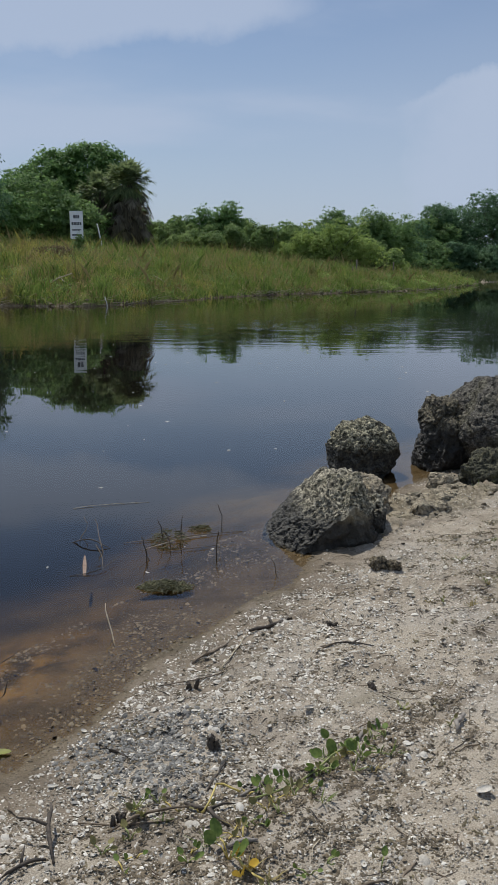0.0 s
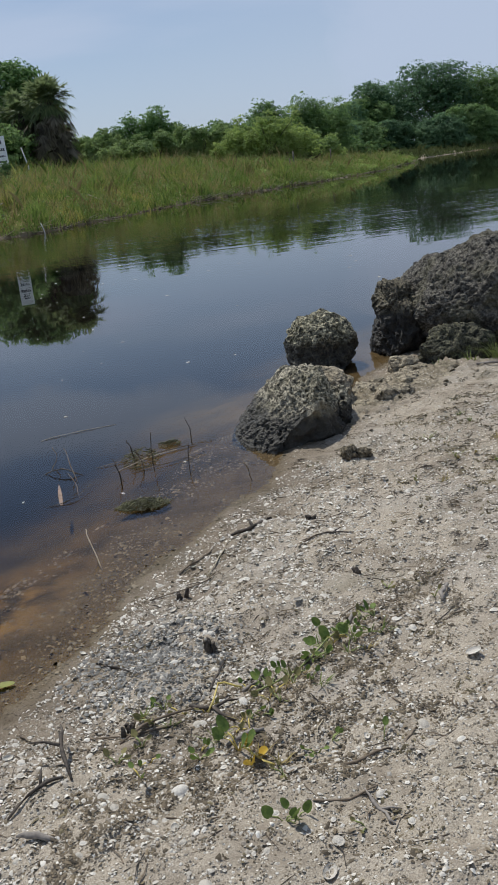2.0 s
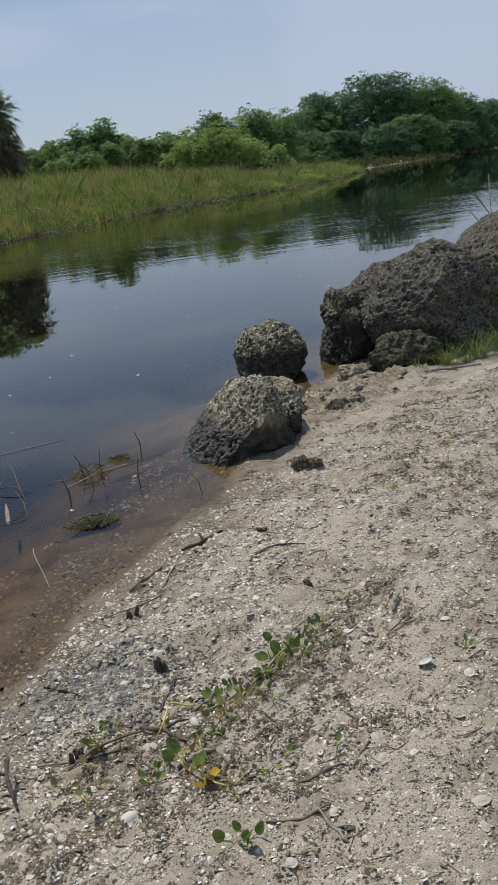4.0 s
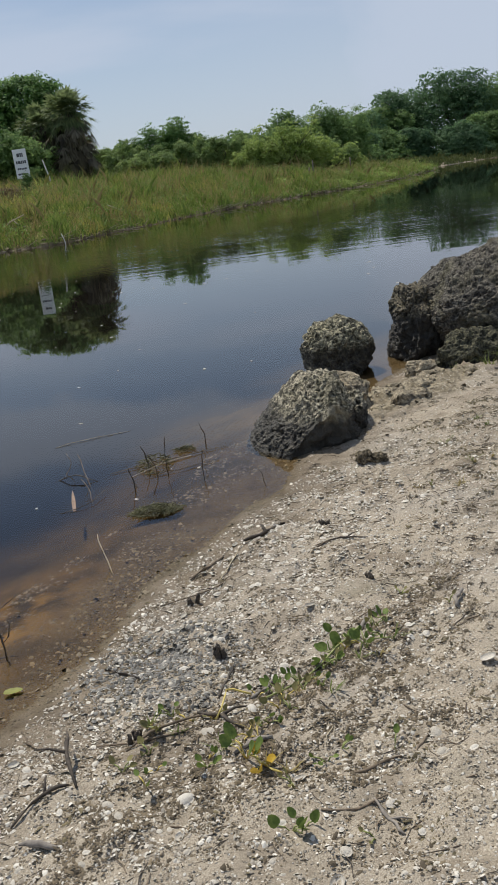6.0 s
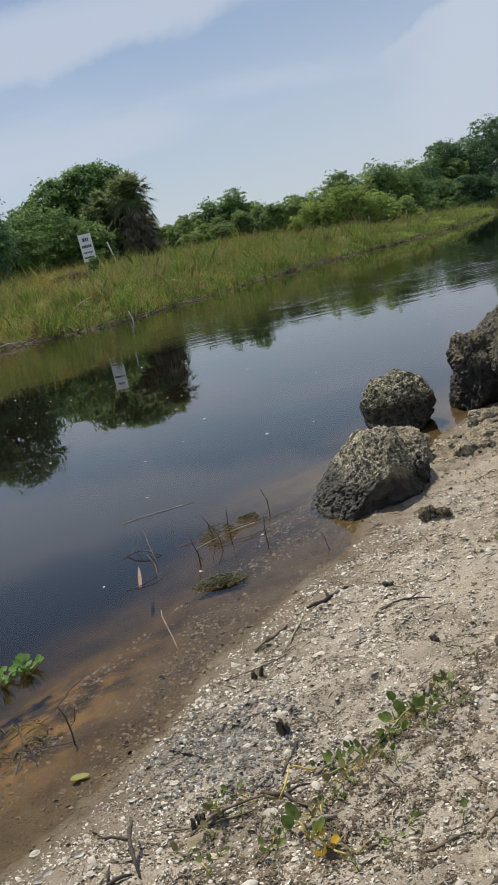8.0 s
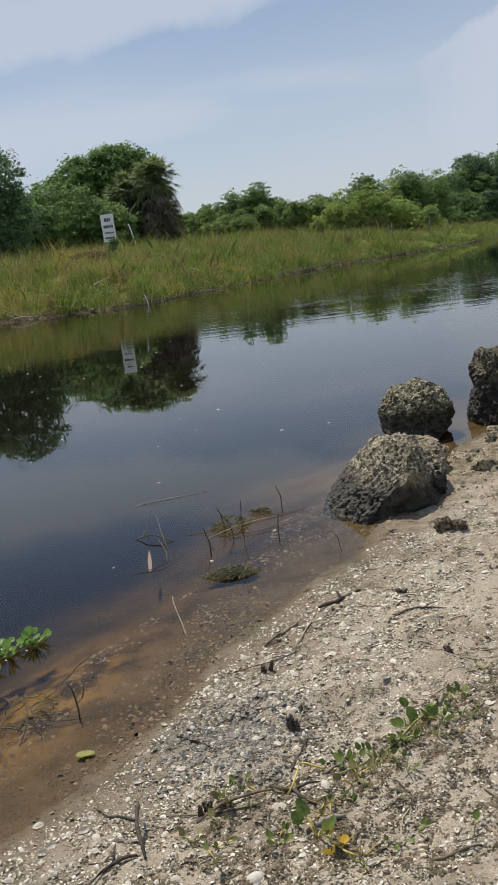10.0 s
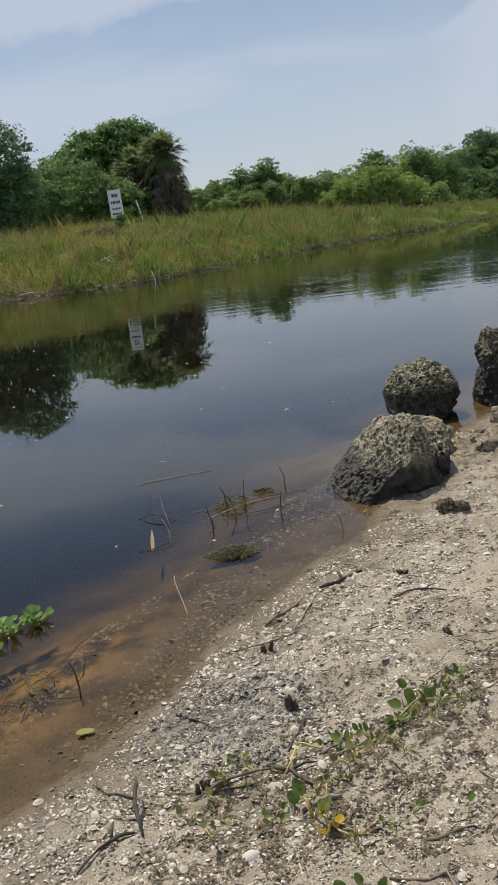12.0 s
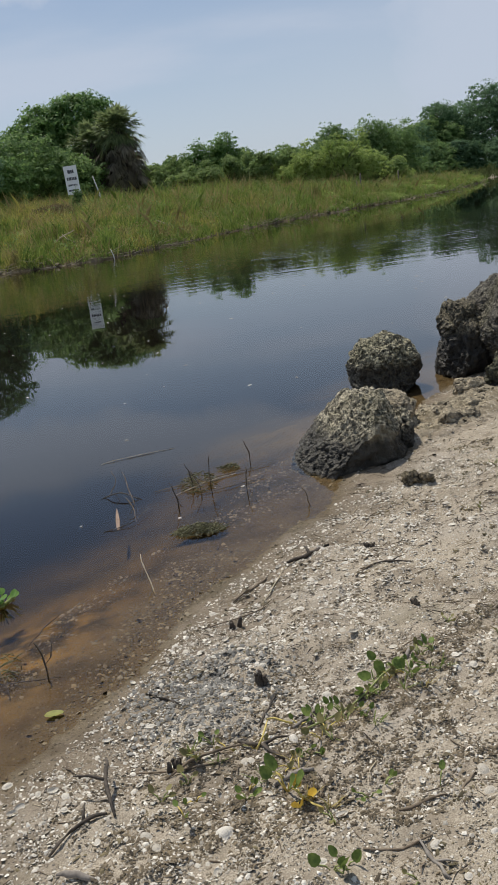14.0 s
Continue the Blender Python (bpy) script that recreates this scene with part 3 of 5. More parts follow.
def tree(name, label, category, base, lobes, count, size, leaf_mat, radius=0.15, seed=1, group="", shell=0.3):
    """A tree or bush; lobes are given relative to its base."""
    rng = np.random.default_rng(seed)
    place = (base[0], base[1], float(ground_z(base[0], base[1])) - 0.03)
    ob = thing(name, label, category, place, group)
    part("trunk", limb_shape(rng, (0, 0, 0), lobes, radius).mesh("trunk", BARK, True), ob)
    v, f = crown_leaves(rng, lobes, count, size, shell)
    v[:, 2] = np.maximum(v[:, 2], 0.02)
    part("crown", mesh_of("crown", v, f, leaf_mat), ob)
    return ob


# ---- ground and water ----
def axis(pieces):
    out = []
    for a, b, step in pieces:
        out += list(np.linspace(a, b, max(1, int(round((b - a) / step))), endpoint=False))
    return np.array(out + [pieces[-1][1]])


xs = axis([(-2500, -400, 300), (-400, -80, 40), (-80, -30, 5), (-30, -6, 0.6), (-6, -1.6, 0.15), (-1.6, 2.8, 0.025), (2.8, 6, 0.15), (6, 30, 0.6), (30, 80, 4), (80, 400, 40), (400, 2500, 300)])
ys = axis([(-400, -40, 60), (-40, -2, 3), (-2, 1, 0.1), (1, 6.2, 0.025), (6.2, 10, 0.12), (10, 28, 1.2), (28, 80, 0.6), (80, 130, 2), (130, 400, 30), (400, 2500, 300)])
X, Y = np.meshgrid(xs, ys)
Z = ground_z(X, Y)
near = np.clip(1.5 - np.hypot(X - 0.6, Y - 3.5) / 5, 0, 1)
Z = Z + near * np.where(Z > 0.015, 0.0022, 0.001) * np.random.default_rng(3).normal(0, 1, Z.shape)
along = np.clip(((X - 0.82) * 0.74 + (Y - 4.92) * 0.5) / 0.798, 0, 1)  # crusted ledge between the boulders
crust = np.clip(1 - np.hypot(X - 0.82 - 0.74 * along, Y - 4.92 - 0.5 * along) / 0.32, 0, 1)
Z = Z + np.minimum(crust * 1.6, 1) * (0.008 + 0.02 * np.abs(lumps(X, Y, 0.3, 21)) + 0.03 * np.random.default_rng(9).random(Z.shape) ** 2)
nx, ny = len(xs), len(ys)
idx = np.arange(nx * ny).reshape(ny, nx)
quads = np.stack([idx[:-1, :-1], idx[:-1, 1:], idx[1:, 1:], idx[1:, :-1]], -1).reshape(-1, 4)
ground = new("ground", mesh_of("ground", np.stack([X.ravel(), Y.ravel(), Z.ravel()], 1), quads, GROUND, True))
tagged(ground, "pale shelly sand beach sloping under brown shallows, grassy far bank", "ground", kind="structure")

xs = axis([(-2400, -400, 200), (-400, -60, 20), (-60, 60, 2.5), (60, 400, 20), (400, 2400, 200)])
ys = axis([(-300, -20, 20), (-20, 100, 2.5), (100, 400, 20), (400, 2400, 200)])
X, Y = np.meshgrid(xs, ys)
idx = np.arange(X.size).reshape(X.shape)
quads = np.stack([idx[:-1, :-1], idx[:-1, 1:], idx[1:, 1:], idx[1:, :-1]], -1).reshape(-1, 4)
water = new("water", mesh_of("water", np.stack([X.ravel(), Y.ravel(), X.ravel() * 0], 1), quads, WATER))
tagged(water, "still dark tannin-brown canal water mirroring the sky and far bank", "water", kind="structure")


# ---- boulders ----
def boulder(label, place, half, seed, mat, cuts=(), level=5, pits=1.0, lump=0.16, power=2.6, turn=0.0, worn=None, humps=()):
    """A pitted boulder: a rounded block, sliced by planes, eaten by holes and ridges. worn is the number of the plane left as a smooth broken face."""
    bm = bmesh.new()
    bmesh.ops.create_icosphere(bm, subdivisions=level, radius=1.0)
    off = Vector((seed * 7.3, seed * 3.1, seed * 1.7))
    planes = [(Vector(c[:3]).normalized(), c[3]) for c in cuts]
    big = max(half)
    grain = 1.0 if big > 0.15 else 0.32 / big
    crusts = []
    for v in bm.verts:
        d = v.co.normalized()
        k = (abs(d.x) ** power + abs(d.y) ** power + abs(d.z) ** power) ** (-1 / power)
        p = Vector((d.x * half[0], d.y * half[1], d.z * half[2])) * k
        p *= 1 + lump * noise.fractal(d * 1.3 + off, 1.0, 2.0, 3)
        crust = 1.0
        for k, (nrm, dist) in enumerate(planes):
            over = p.dot(nrm) - dist + (0.05 * noise.fractal(p * 8 + off, 0.9, 2.0, 4) if k == worn else 0.0)
            if over > 0:
                p -= nrm * over * (0.85 if k == worn else 0.88)
                if k == worn:
                    crust = max(0.16, 1.0 - over / 0.03)
        for hx, hy, hz, wide, rise in humps:
            p += d * rise * math.exp(-(p - Vector((hx, hy, hz))).length_squared / wide ** 2)
        p += d * big * 0.06 * noise.fractal(p * (2.2 / big) + off, 1.0, 2.0, 3)
        w = p * grain
        warp = noise.noise_vector(w * 11 + off) * 0.022
        hole = max(0.0, 1 - (noise.voronoi((w + warp) * 21 + off)[0][0] / 0.45) ** 2)
        small = max(0.0, 1 - (noise.voronoi((w + warp) * 48 + off)[0][0] / 0.5) ** 2)
        eaten = max(0.0, min(1.0, 0.5 + 1.3 * noise.fractal(w * 6 + off, 1.0, 2.0, 2)))
        ridge = noise.ridged_multi_fractal(w * 13 + off, 0.85, 2.1, 5, 1.0, 2.0) - 1.1
        v.co = p + d * crust * pits * (ridge * 0.017 - hole * eaten * 0.034 - small * 0.011) / grain + d * 0.006 * noise.fractal(w * 22 + off, 0.7, 2.0, 4) / grain
        crusts.append(crust)
    me = bpy.data.meshes.new("boulder")
    bm.to_mesh(me)
    bm.free()
    me.attributes.new("crust", "FLOAT", "POINT").data.foreach_set("value", crusts)
    me.polygons.foreach_set("use_smooth", [True] * len(me.polygons))
    me.materials.append(mat)
    ob = new("boulder", me)
    ob.matrix_world = pose(*place, 0, 0, turn)
    return tagged(ob, label, "boulder", "boulders at the water's edge")


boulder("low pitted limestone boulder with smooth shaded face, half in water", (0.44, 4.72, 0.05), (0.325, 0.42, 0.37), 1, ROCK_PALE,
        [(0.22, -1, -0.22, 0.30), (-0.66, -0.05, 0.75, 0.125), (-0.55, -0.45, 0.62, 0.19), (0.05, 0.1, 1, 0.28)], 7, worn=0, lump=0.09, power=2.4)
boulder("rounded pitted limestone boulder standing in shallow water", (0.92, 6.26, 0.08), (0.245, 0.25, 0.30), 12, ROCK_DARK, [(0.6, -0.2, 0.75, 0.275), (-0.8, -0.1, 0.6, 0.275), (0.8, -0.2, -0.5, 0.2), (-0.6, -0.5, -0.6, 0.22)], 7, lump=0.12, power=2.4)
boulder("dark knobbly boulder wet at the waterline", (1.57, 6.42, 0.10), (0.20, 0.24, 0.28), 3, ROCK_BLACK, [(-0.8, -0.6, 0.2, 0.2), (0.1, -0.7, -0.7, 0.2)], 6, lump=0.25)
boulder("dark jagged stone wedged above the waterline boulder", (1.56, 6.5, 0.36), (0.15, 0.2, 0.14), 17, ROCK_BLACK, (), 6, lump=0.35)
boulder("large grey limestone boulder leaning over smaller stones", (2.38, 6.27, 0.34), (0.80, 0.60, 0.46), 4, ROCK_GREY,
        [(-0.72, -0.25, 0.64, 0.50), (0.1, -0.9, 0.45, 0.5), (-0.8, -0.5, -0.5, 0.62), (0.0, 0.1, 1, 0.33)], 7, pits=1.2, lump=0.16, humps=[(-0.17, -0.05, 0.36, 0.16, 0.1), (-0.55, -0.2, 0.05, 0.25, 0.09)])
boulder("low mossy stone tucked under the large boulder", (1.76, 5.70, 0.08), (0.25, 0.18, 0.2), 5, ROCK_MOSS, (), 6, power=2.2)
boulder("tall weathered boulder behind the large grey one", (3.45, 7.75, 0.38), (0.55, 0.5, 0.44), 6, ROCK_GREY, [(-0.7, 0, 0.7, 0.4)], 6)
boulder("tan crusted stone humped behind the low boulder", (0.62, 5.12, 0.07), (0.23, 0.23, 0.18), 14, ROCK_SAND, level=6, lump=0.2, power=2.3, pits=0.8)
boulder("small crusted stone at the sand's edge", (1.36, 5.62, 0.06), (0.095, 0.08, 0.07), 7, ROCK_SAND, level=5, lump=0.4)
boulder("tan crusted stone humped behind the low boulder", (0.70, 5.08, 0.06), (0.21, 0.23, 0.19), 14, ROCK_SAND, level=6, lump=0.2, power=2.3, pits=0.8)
pick = random.Random(23)
for i in range(34):
    k, q = pick.random(), pick.uniform(-0.16, 0.2)
    x, y = 0.82 + 0.78 * k - 0.6 * q, 4.92 + 0.5 * k + 0.78 * q
    r = pick.uniform(0.025, 0.07)
    boulder("low crusted lump of tan rubble between the boulders", (x, y, float(ground_z(x, y)) + 0.012), (r * pick.uniform(1.0, 1.7), r, r * pick.uniform(0.5, 0.8)), 30 + i, ROCK_SAND, level=4, lump=0.35, turn=pick.uniform(0, 180))
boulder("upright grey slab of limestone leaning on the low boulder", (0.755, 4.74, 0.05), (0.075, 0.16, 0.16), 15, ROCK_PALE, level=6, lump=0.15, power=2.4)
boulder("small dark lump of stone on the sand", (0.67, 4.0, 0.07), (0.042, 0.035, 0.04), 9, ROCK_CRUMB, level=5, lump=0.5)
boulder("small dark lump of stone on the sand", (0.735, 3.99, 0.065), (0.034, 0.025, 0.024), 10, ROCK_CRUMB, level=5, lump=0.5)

# ---- far bank: trees, palm, sign ----
tree("tree", "broad dark green tree at the bank's edge", "tree", (-14.5, 46.5),
     [(0.3, 0, 4.4, 2.4, 2.2, 1.9), (-1.8, 0.5, 3.6, 2.2, 2, 2.2), (1.6, 0, 2.6, 1.6, 1.5, 1.6), (-3.6, 0, 3.0, 2.2, 2, 2.4), (0.5, -0.5, 1.4, 2.2, 1.6, 1.3)], 32000, 0.17, TREE_DARK, 0.22, 31)
tree("tree", "tall dense leafy green tree behind the palm", "tree", (-12.0, 72),
     [(1.0, 0, 6.4, 3.0, 2.6, 2.2), (-1.8, 0, 6.0, 2.6, 2.4, 2.0), (-4.2, 0, 4.4, 2.4, 2.2, 2.2), (2.6, 0, 5.4, 2.0, 2.0, 2.0), (-2.0, -0.8, 3.0, 4.0, 2.4, 2.6), (2.4, -0.6, 2.6, 3.0, 2.2, 2.6)],
     48000, 0.24, TREE_LEAF, 0.35, 32)
for i, (bx, by, s) in enumerate([(-18.5, 56, 1.4), (-15.2, 54, 1.5), (-12.6, 57, 1.6), (-21.5, 52, 1.4), (-10.4, 59, 1.15), (-27, 50, 1.5), (-17, 60, 1.3), (-14, 61, 1.2), (-20, 58, 1.4), (-24, 55, 1.4)]):
    tree("bush", "leafy green bush under the trees on the bank", "bush", (bx, by),
         [(0, 0, 1.5 * s, 1.7 * s, 1.4 * s, 1.6 * s), (1.2 * s, 0.2, 1.1 * s, 1.3 * s, 1.1 * s, 1.3 * s), (-1.1 * s, 0, 1.2 * s, 1.3 * s, 1.1 * s, 1.4 * s)],
         11000, 0.2, TREE_LEAF if i % 2 else BUSH_LEAF, 0.09, 40 + i, "bushes under the trees")


def palm(base, height, seed=5):
    """A cabbage palm with a round green head and a long skirt of dead fronds."""
    rng = np.random.default_rng(seed)
    place = (base[0], base[1], float(ground_z(*base)) - 0.05)
    ob = thing("palm_tree", "cabbage palm with drooping skirt of dead brown fronds", "palm tree", place)
    part("trunk", Shape().tube([(0, 0, 0), (0.06, 0, height * 0.4), (0.02, 0, height)], [0.24, 0.2, 0.2], 10).mesh("trunk", BARK, True), ob)
    for name, mat, count, lo, hi in (("green_fronds", PALM_GREEN, 130, -55, 88), ("dead_fronds", PALM_DRY, 120, -86, -35)):
        s = Shape()
        for _ in range(count):
            az, el = rng.uniform(0, 2 * math.pi), radians(rng.uniform(lo, hi))
            z0 = height - (0 if mat is PALM_GREEN else rng.uniform(0.0, 2.6))
            out_dir = Vector((math.cos(az) * math.cos(el), math.sin(az) * math.cos(el), math.sin(el)))
            root = Vector((math.cos(az) * 0.15, math.sin(az) * 0.15, z0))
            if mat is PALM_DRY:
                root += Vector((math.cos(az), math.sin(az), 0)) * rng.uniform(0.1, 0.8)
            stalk = rng.uniform(0.45, 1.25)
            hub = root + out_dir * stalk
            hub.z -= 0.12 * stalk
            s.tube([root, hub], [0.025, 0.015], 3)
            side = out_dir.cross(Vector((0, 0, 1)))
            side = side.normalized() if side.length > 1e-3 else Vector((1, 0, 0))
            for k in range(15):
                w = (k - 7) / 7 * 1.35
                tip_dir = (out_dir * math.cos(w) + side * math.sin(w)).normalized()
                ln = rng.uniform(0.5, 0.95) * (1 - 0.25 * abs(w))
                s.blade(hub, hub + tip_dir * ln, 0.085, rng.uniform(0.1, 0.55) * ln, tip_dir.cross(out_dir.cross(side)))
        part(name, s.mesh(name, mat), ob)
    return ob


palm((-6.8, 60), 4.75)
palm((-8.9, 62), 4.2, 6)

for i, (bx, by, h, w) in enumerate([(-5.2, 68, 2.6, 1.9), (-3.4, 70, 3.2, 2.0), (-1.2, 70, 4.3, 2.4), (1.0, 71, 3.4, 2.2), (3.2, 70, 2.9, 2.0), (5.2, 72, 3.3, 2.1), (7.4, 73, 3.6, 2.2), (9.4, 76, 4.7, 2.4),
                                    (11.8, 77, 5.7, 2.7), (14.2, 79, 5.2, 2.6), (-7.6, 66, 2.2, 1.7)]):
    rng = random.Random(60 + i)
    lobes = [(rng.uniform(-0.5, 0.5) * w, rng.uniform(-0.4, 0.4), h * rng.uniform(0.35, 0.75), w * rng.uniform(0.4, 0.62), w * 0.5, h * rng.uniform(0.22, 0.32)) for _ in range(6)]
    lobes += [(0, 0, h * 0.42, w * 1.05, w * 0.7, h * 0.42), (0, -0.3, h * 0.15, w * 1.05, w * 0.7, h * 0.22)]
    tree("bush", "rounded green bush in the thicket along the bank", "bush", (bx, by), lobes, 20000, 0.14, BUSH_LEAF if i != 2 else TREE_LEAF, 0.08, 70 + i, "bushes along the bank", 0.35)
for i in range(15):
    h, w = 2.6 + 0.5 * math.sin(i * 2.1), 2.6
    lobes = [(0, 0, h * 0.5, w, w * 0.6, h * 0.45), (w * 0.7, 0, h * 0.3, w * 0.8, w * 0.5, h * 0.35), (-w * 0.7, 0, h * 0.35, w * 0.8, w * 0.5, h * 0.4)]
    tree("bush", "dense low bush at the back of the thicket", "bush", (-32 + 3.4 * i, 80 + (i % 3)), lobes, 6000, 0.26, BUSH_LEAF, 0.08, 170 + i, "bushes at the back of the thicket", 0.4)
for i, (bx, by, h, w) in enumerate([(7.0, 61.5, 3.1, 2.3), (5.0, 61, 2.3, 1.7), (8.8, 62, 2.6, 1.8), (3.4, 63, 1.8, 1.8), (11.5, 66, 1.7, 1.4)]):
    lobes = [(0, 0, h * 0.5, w * 0.85, w * 0.6, h * 0.5), (w * 0.5, 0, h * 0.35, w * 0.7, w * 0.5, h * 0.4), (-w * 0.5, 0, h * 0.38, w * 0.7, w * 0.5, h * 0.42)]
    rng = random.Random(190 + i)
    lobes += [(rng.uniform(-0.9, 0.9) * w, rng.uniform(-0.4, 0.4), h * rng.uniform(0.55, 0.95), w * rng.uniform(0.14, 0.26), w * 0.2, h * rng.uniform(0.14, 0.26)) for _ in range(8)]
    tree("bush", "pale feathery willow-like bush among the grass", "bush", (bx, by), lobes, 9000, 0.12, BUSH_LIGHT, 0.05, 90 + i, "pale bushes in the grass", 0.4)
for i in range(20):
    rng = random.Random(230 + i)
    h, w = rng.uniform(1.4, 2.7), rng.uniform(1.1, 1.9)
    lobes = [(rng.uniform(-0.9, 0.9) * w, rng.uniform(-0.5, 0.5), h * rng.uniform(0.25, 0.85), w * rng.uniform(0.2, 0.42), w * 0.3, h * rng.uniform(0.16, 0.3)) for _ in range(10)]
    tree("bush", "scrubby light green bush before the thicket", "bush", (-5.8 + 0.86 * i, 62.5 + 0.1 * i + rng.uniform(-1.5, 2.5)), lobes, 6000, 0.13, SCRUB_LEAF, 0.05, 250 + i, "scrub before the thicket", 0.4)
for i, (bx, by, h, w) in enumerate([(22.5, 104, 6.4, 4.2), (27, 106, 8.6, 5.0), (32.5, 107, 10.0, 5.5), (38, 108, 9.4, 5.0), (43, 112, 7.4, 4.5), (50, 118, 6.0, 4.6), (58, 125, 6.2, 5.0), (18.5, 100, 5.2, 3.6),
                                    (68, 132, 6.5, 5.5), (34, 100.5, 4.6, 3.2), (39.5, 103, 3.6, 2.8), (30, 98, 3.8, 2.8), (20.5, 97, 4.0, 3.2), (16.5, 90, 3.4, 2.8), (24.5, 99, 3.6, 2.8)]):
    rng = random.Random(120 + i)
    lobes = [(rng.uniform(-0.6, 0.6) * w, rng.uniform(-0.4, 0.4) * w, h * rng.uniform(0.4, 0.76), w * rng.uniform(0.34, 0.5), w * 0.42, h * rng.uniform(0.2, 0.28)) for _ in range(9)]
    lobes += [(0, 0, h * 0.46, w * 1.0, w * 0.75, h * 0.47), (w * 0.4, -w * 0.3, h * 0.18, w * 0.8, w * 0.5, h * 0.2), (-w * 0.5, -w * 0.3, h * 0.18, w * 0.7, w * 0.5, h * 0.2)]
    tree("tree", "large rounded dark green tree on the far bend", "tree", (bx, by), lobes, 34000, 0.22, TREE_DARK if i % 3 else BUSH_LEAF, 0.2, 130 + i, "trees on the far bend", 0.32)


def sign(base):
    place = (base[0], base[1], float(ground_z(*base)))
    ob = thing("sign", "tall white notice board with dark lines on a post in grass", "sign", place)
    lift = 2.68 - place[2]
    w, h = 0.31, 1.38
    s = Shape().box((-w, -0.012, lift), (w, 0.012, lift + h))
    part("board", s.mesh("board", SIGN_WHITE), ob, "white enamel board")
    for cx, dz in ((-w, 0), (w, 0)):
        part("edge_strip", Shape().box((cx - 0.018, -0.02, lift - 0.01), (cx + 0.018, 0.02, lift + h + 0.01)).mesh("edge_strip", SIGN_WHITE), ob)
    for z, half_w, tall in ((1.10, 0.15, 0.17), (0.76, 0.24, 0.14), (0.45, 0.22, 0.085), (0.20, 0.24, 0.085)):
        rng = random.Random(int(z * 100))
        x = -half_w
        while x < half_w:
            step = rng.uniform(0.06, 0.15)
            part("text_bar", Shape().box((x, -0.017, lift + z - tall / 2), (min(x + step - 0.02, half_w), -0.0125, lift + z + tall / 2)).mesh("text_bar", SIGN_INK), ob, "dark bar of unreadable lettering")
            x += step
    part("post", Shape().box((-0.05, 0.022, -0.1), (0.05, 0.12, lift + h * 0.8)).mesh("post", POST), ob, "grey timber post")
    ob.rotation_euler = Euler((0, radians(-1.0), radians(14)))
    return ob


sign((-7.86, 46))
pole = new("leaning_pole", Shape().tube([(-7.40, 52, 1.6), (-7.50, 52, 2.6), (-7.74, 52.05, 3.7)], [0.045, 0.045, 0.03], 7).mesh("leaning_pole", POLE_WHITE, True))
tagged(pole, "thin whitened pole leaning below the palm", "pole")
stake = new("stake", Shape().tube([(-4.3, 31.0, -0.3), (-4.36, 31.0, 0.1), (-4.43, 31.0, 0.34)], [0.02, 0.02, 0.016], 6).mesh("stake", POLE_WHITE, True))
tagged(stake, "short pale stake leaning at the far waterline", "stake")


# ---- bank grass ----
def grass_field(name, label, count, seed, mat, tall, thin, depth, x_range, thin_far=1.0, inland=0.05):
    rng = np.random.default_rng(seed)
    k = count * 3
    x = rng.uniform(*x_range, k)
    y = np.interp(x, [p[0] for p in FAR], [p[1] for p in FAR]) + rng.uniform(-4, depth + 6, k)
    f = far_reach(x, y)
    keep = (f > inland) & ((inland < 1) | (lumps(x, y, 5.0, seed, 2) > 0.1)) & (f < depth) & (rng.random(k) < np.interp(y, [30, 60, 100], [1, 0.8 * thin_far, 0.5 * thin_far]))
    x, y, f = x[keep][:count], y[keep][:count], f[keep][:count]
    k = len(x)
    z = np.maximum(ground_z(x, y), 0.0) - 0.02
    clump = lumps(x, y, 2.5, seed + 1, 3)
    h = tall * rng.uniform(0.4, 1.3, k) * (1 + 1.0 * clump) * np.interp(f, [0, 1.5, 4], [0.6, 0.85, 1.0])
    az = rng.uniform(0, 2 * np.pi, k)
    lean = h * rng.uniform(0.1, 1.0, k)
    w = thin * rng.uniform(0.6, 1.4, k) * np.interp(y, [30, 80], [1.0, 1.7])
    face = rng.uniform(-0.9, 0.9, k)
    root = np.stack([x, y, z], 1)
    side = np.stack([np.cos(face), np.sin(face), np.zeros(k)], 1) * w[:, None] / 2
    mid = root + np.stack([np.cos(az) * lean * 0.35, np.sin(az) * lean * 0.35, h * 0.6], 1)
    tip = root + np.stack([np.cos(az) * lean, np.sin(az) * lean, h], 1)
    v = np.stack([root - side, root + side, mid + side * 0.8, tip, mid - side * 0.8], 1).reshape(-1, 3)
    ob = new(name, mesh_of(name, v, np.arange(5 * k).reshape(k, 5), mat))
    return tagged(ob, label, "grass", kind="stuff")


grass_field("bank_grass", "tall yellow-green grass covering the far bank", 240000, 7, GRASS, 0.33, 0.019, 22, (-34, 24), inland=0.06)
grass_field("dry_grass", "dry tan grass stalks mixed into the bank grass", 34000, 8, GRASS_DRY, 0.46, 0.017, 16, (-34, 20), inland=0.3)
grass_field("shore_grass", "short grass at the far waterline", 16000, 9, GRASS, 0.26, 0.026, 1.8, (-34, 24), inland=0.0)
grass_field("reed_grass", "tall tawny grass at the top of the bank", 22000, 12, GRASS, 0.58, 0.019, 21, (-16, 15), inland=9.0)
grass_field("tawny_grass", "tall dry grass heads at the top of the bank", 5000, 13, GRASS_DRY, 0.6, 0.016, 21, (-16, 12), inland=8.0)
grass_field("thatch", "dead brown thatch along the foot of the far bank", 9000, 14, GRASS_DRY, 0.13, 0.02, 1.1, (-34, 22), inland=-0.02)
grass_field("bend_grass", "grass at the feet of the far trees", 14000, 10, GRASS_RANK, 0.45, 0.06, 9, (22, 75))


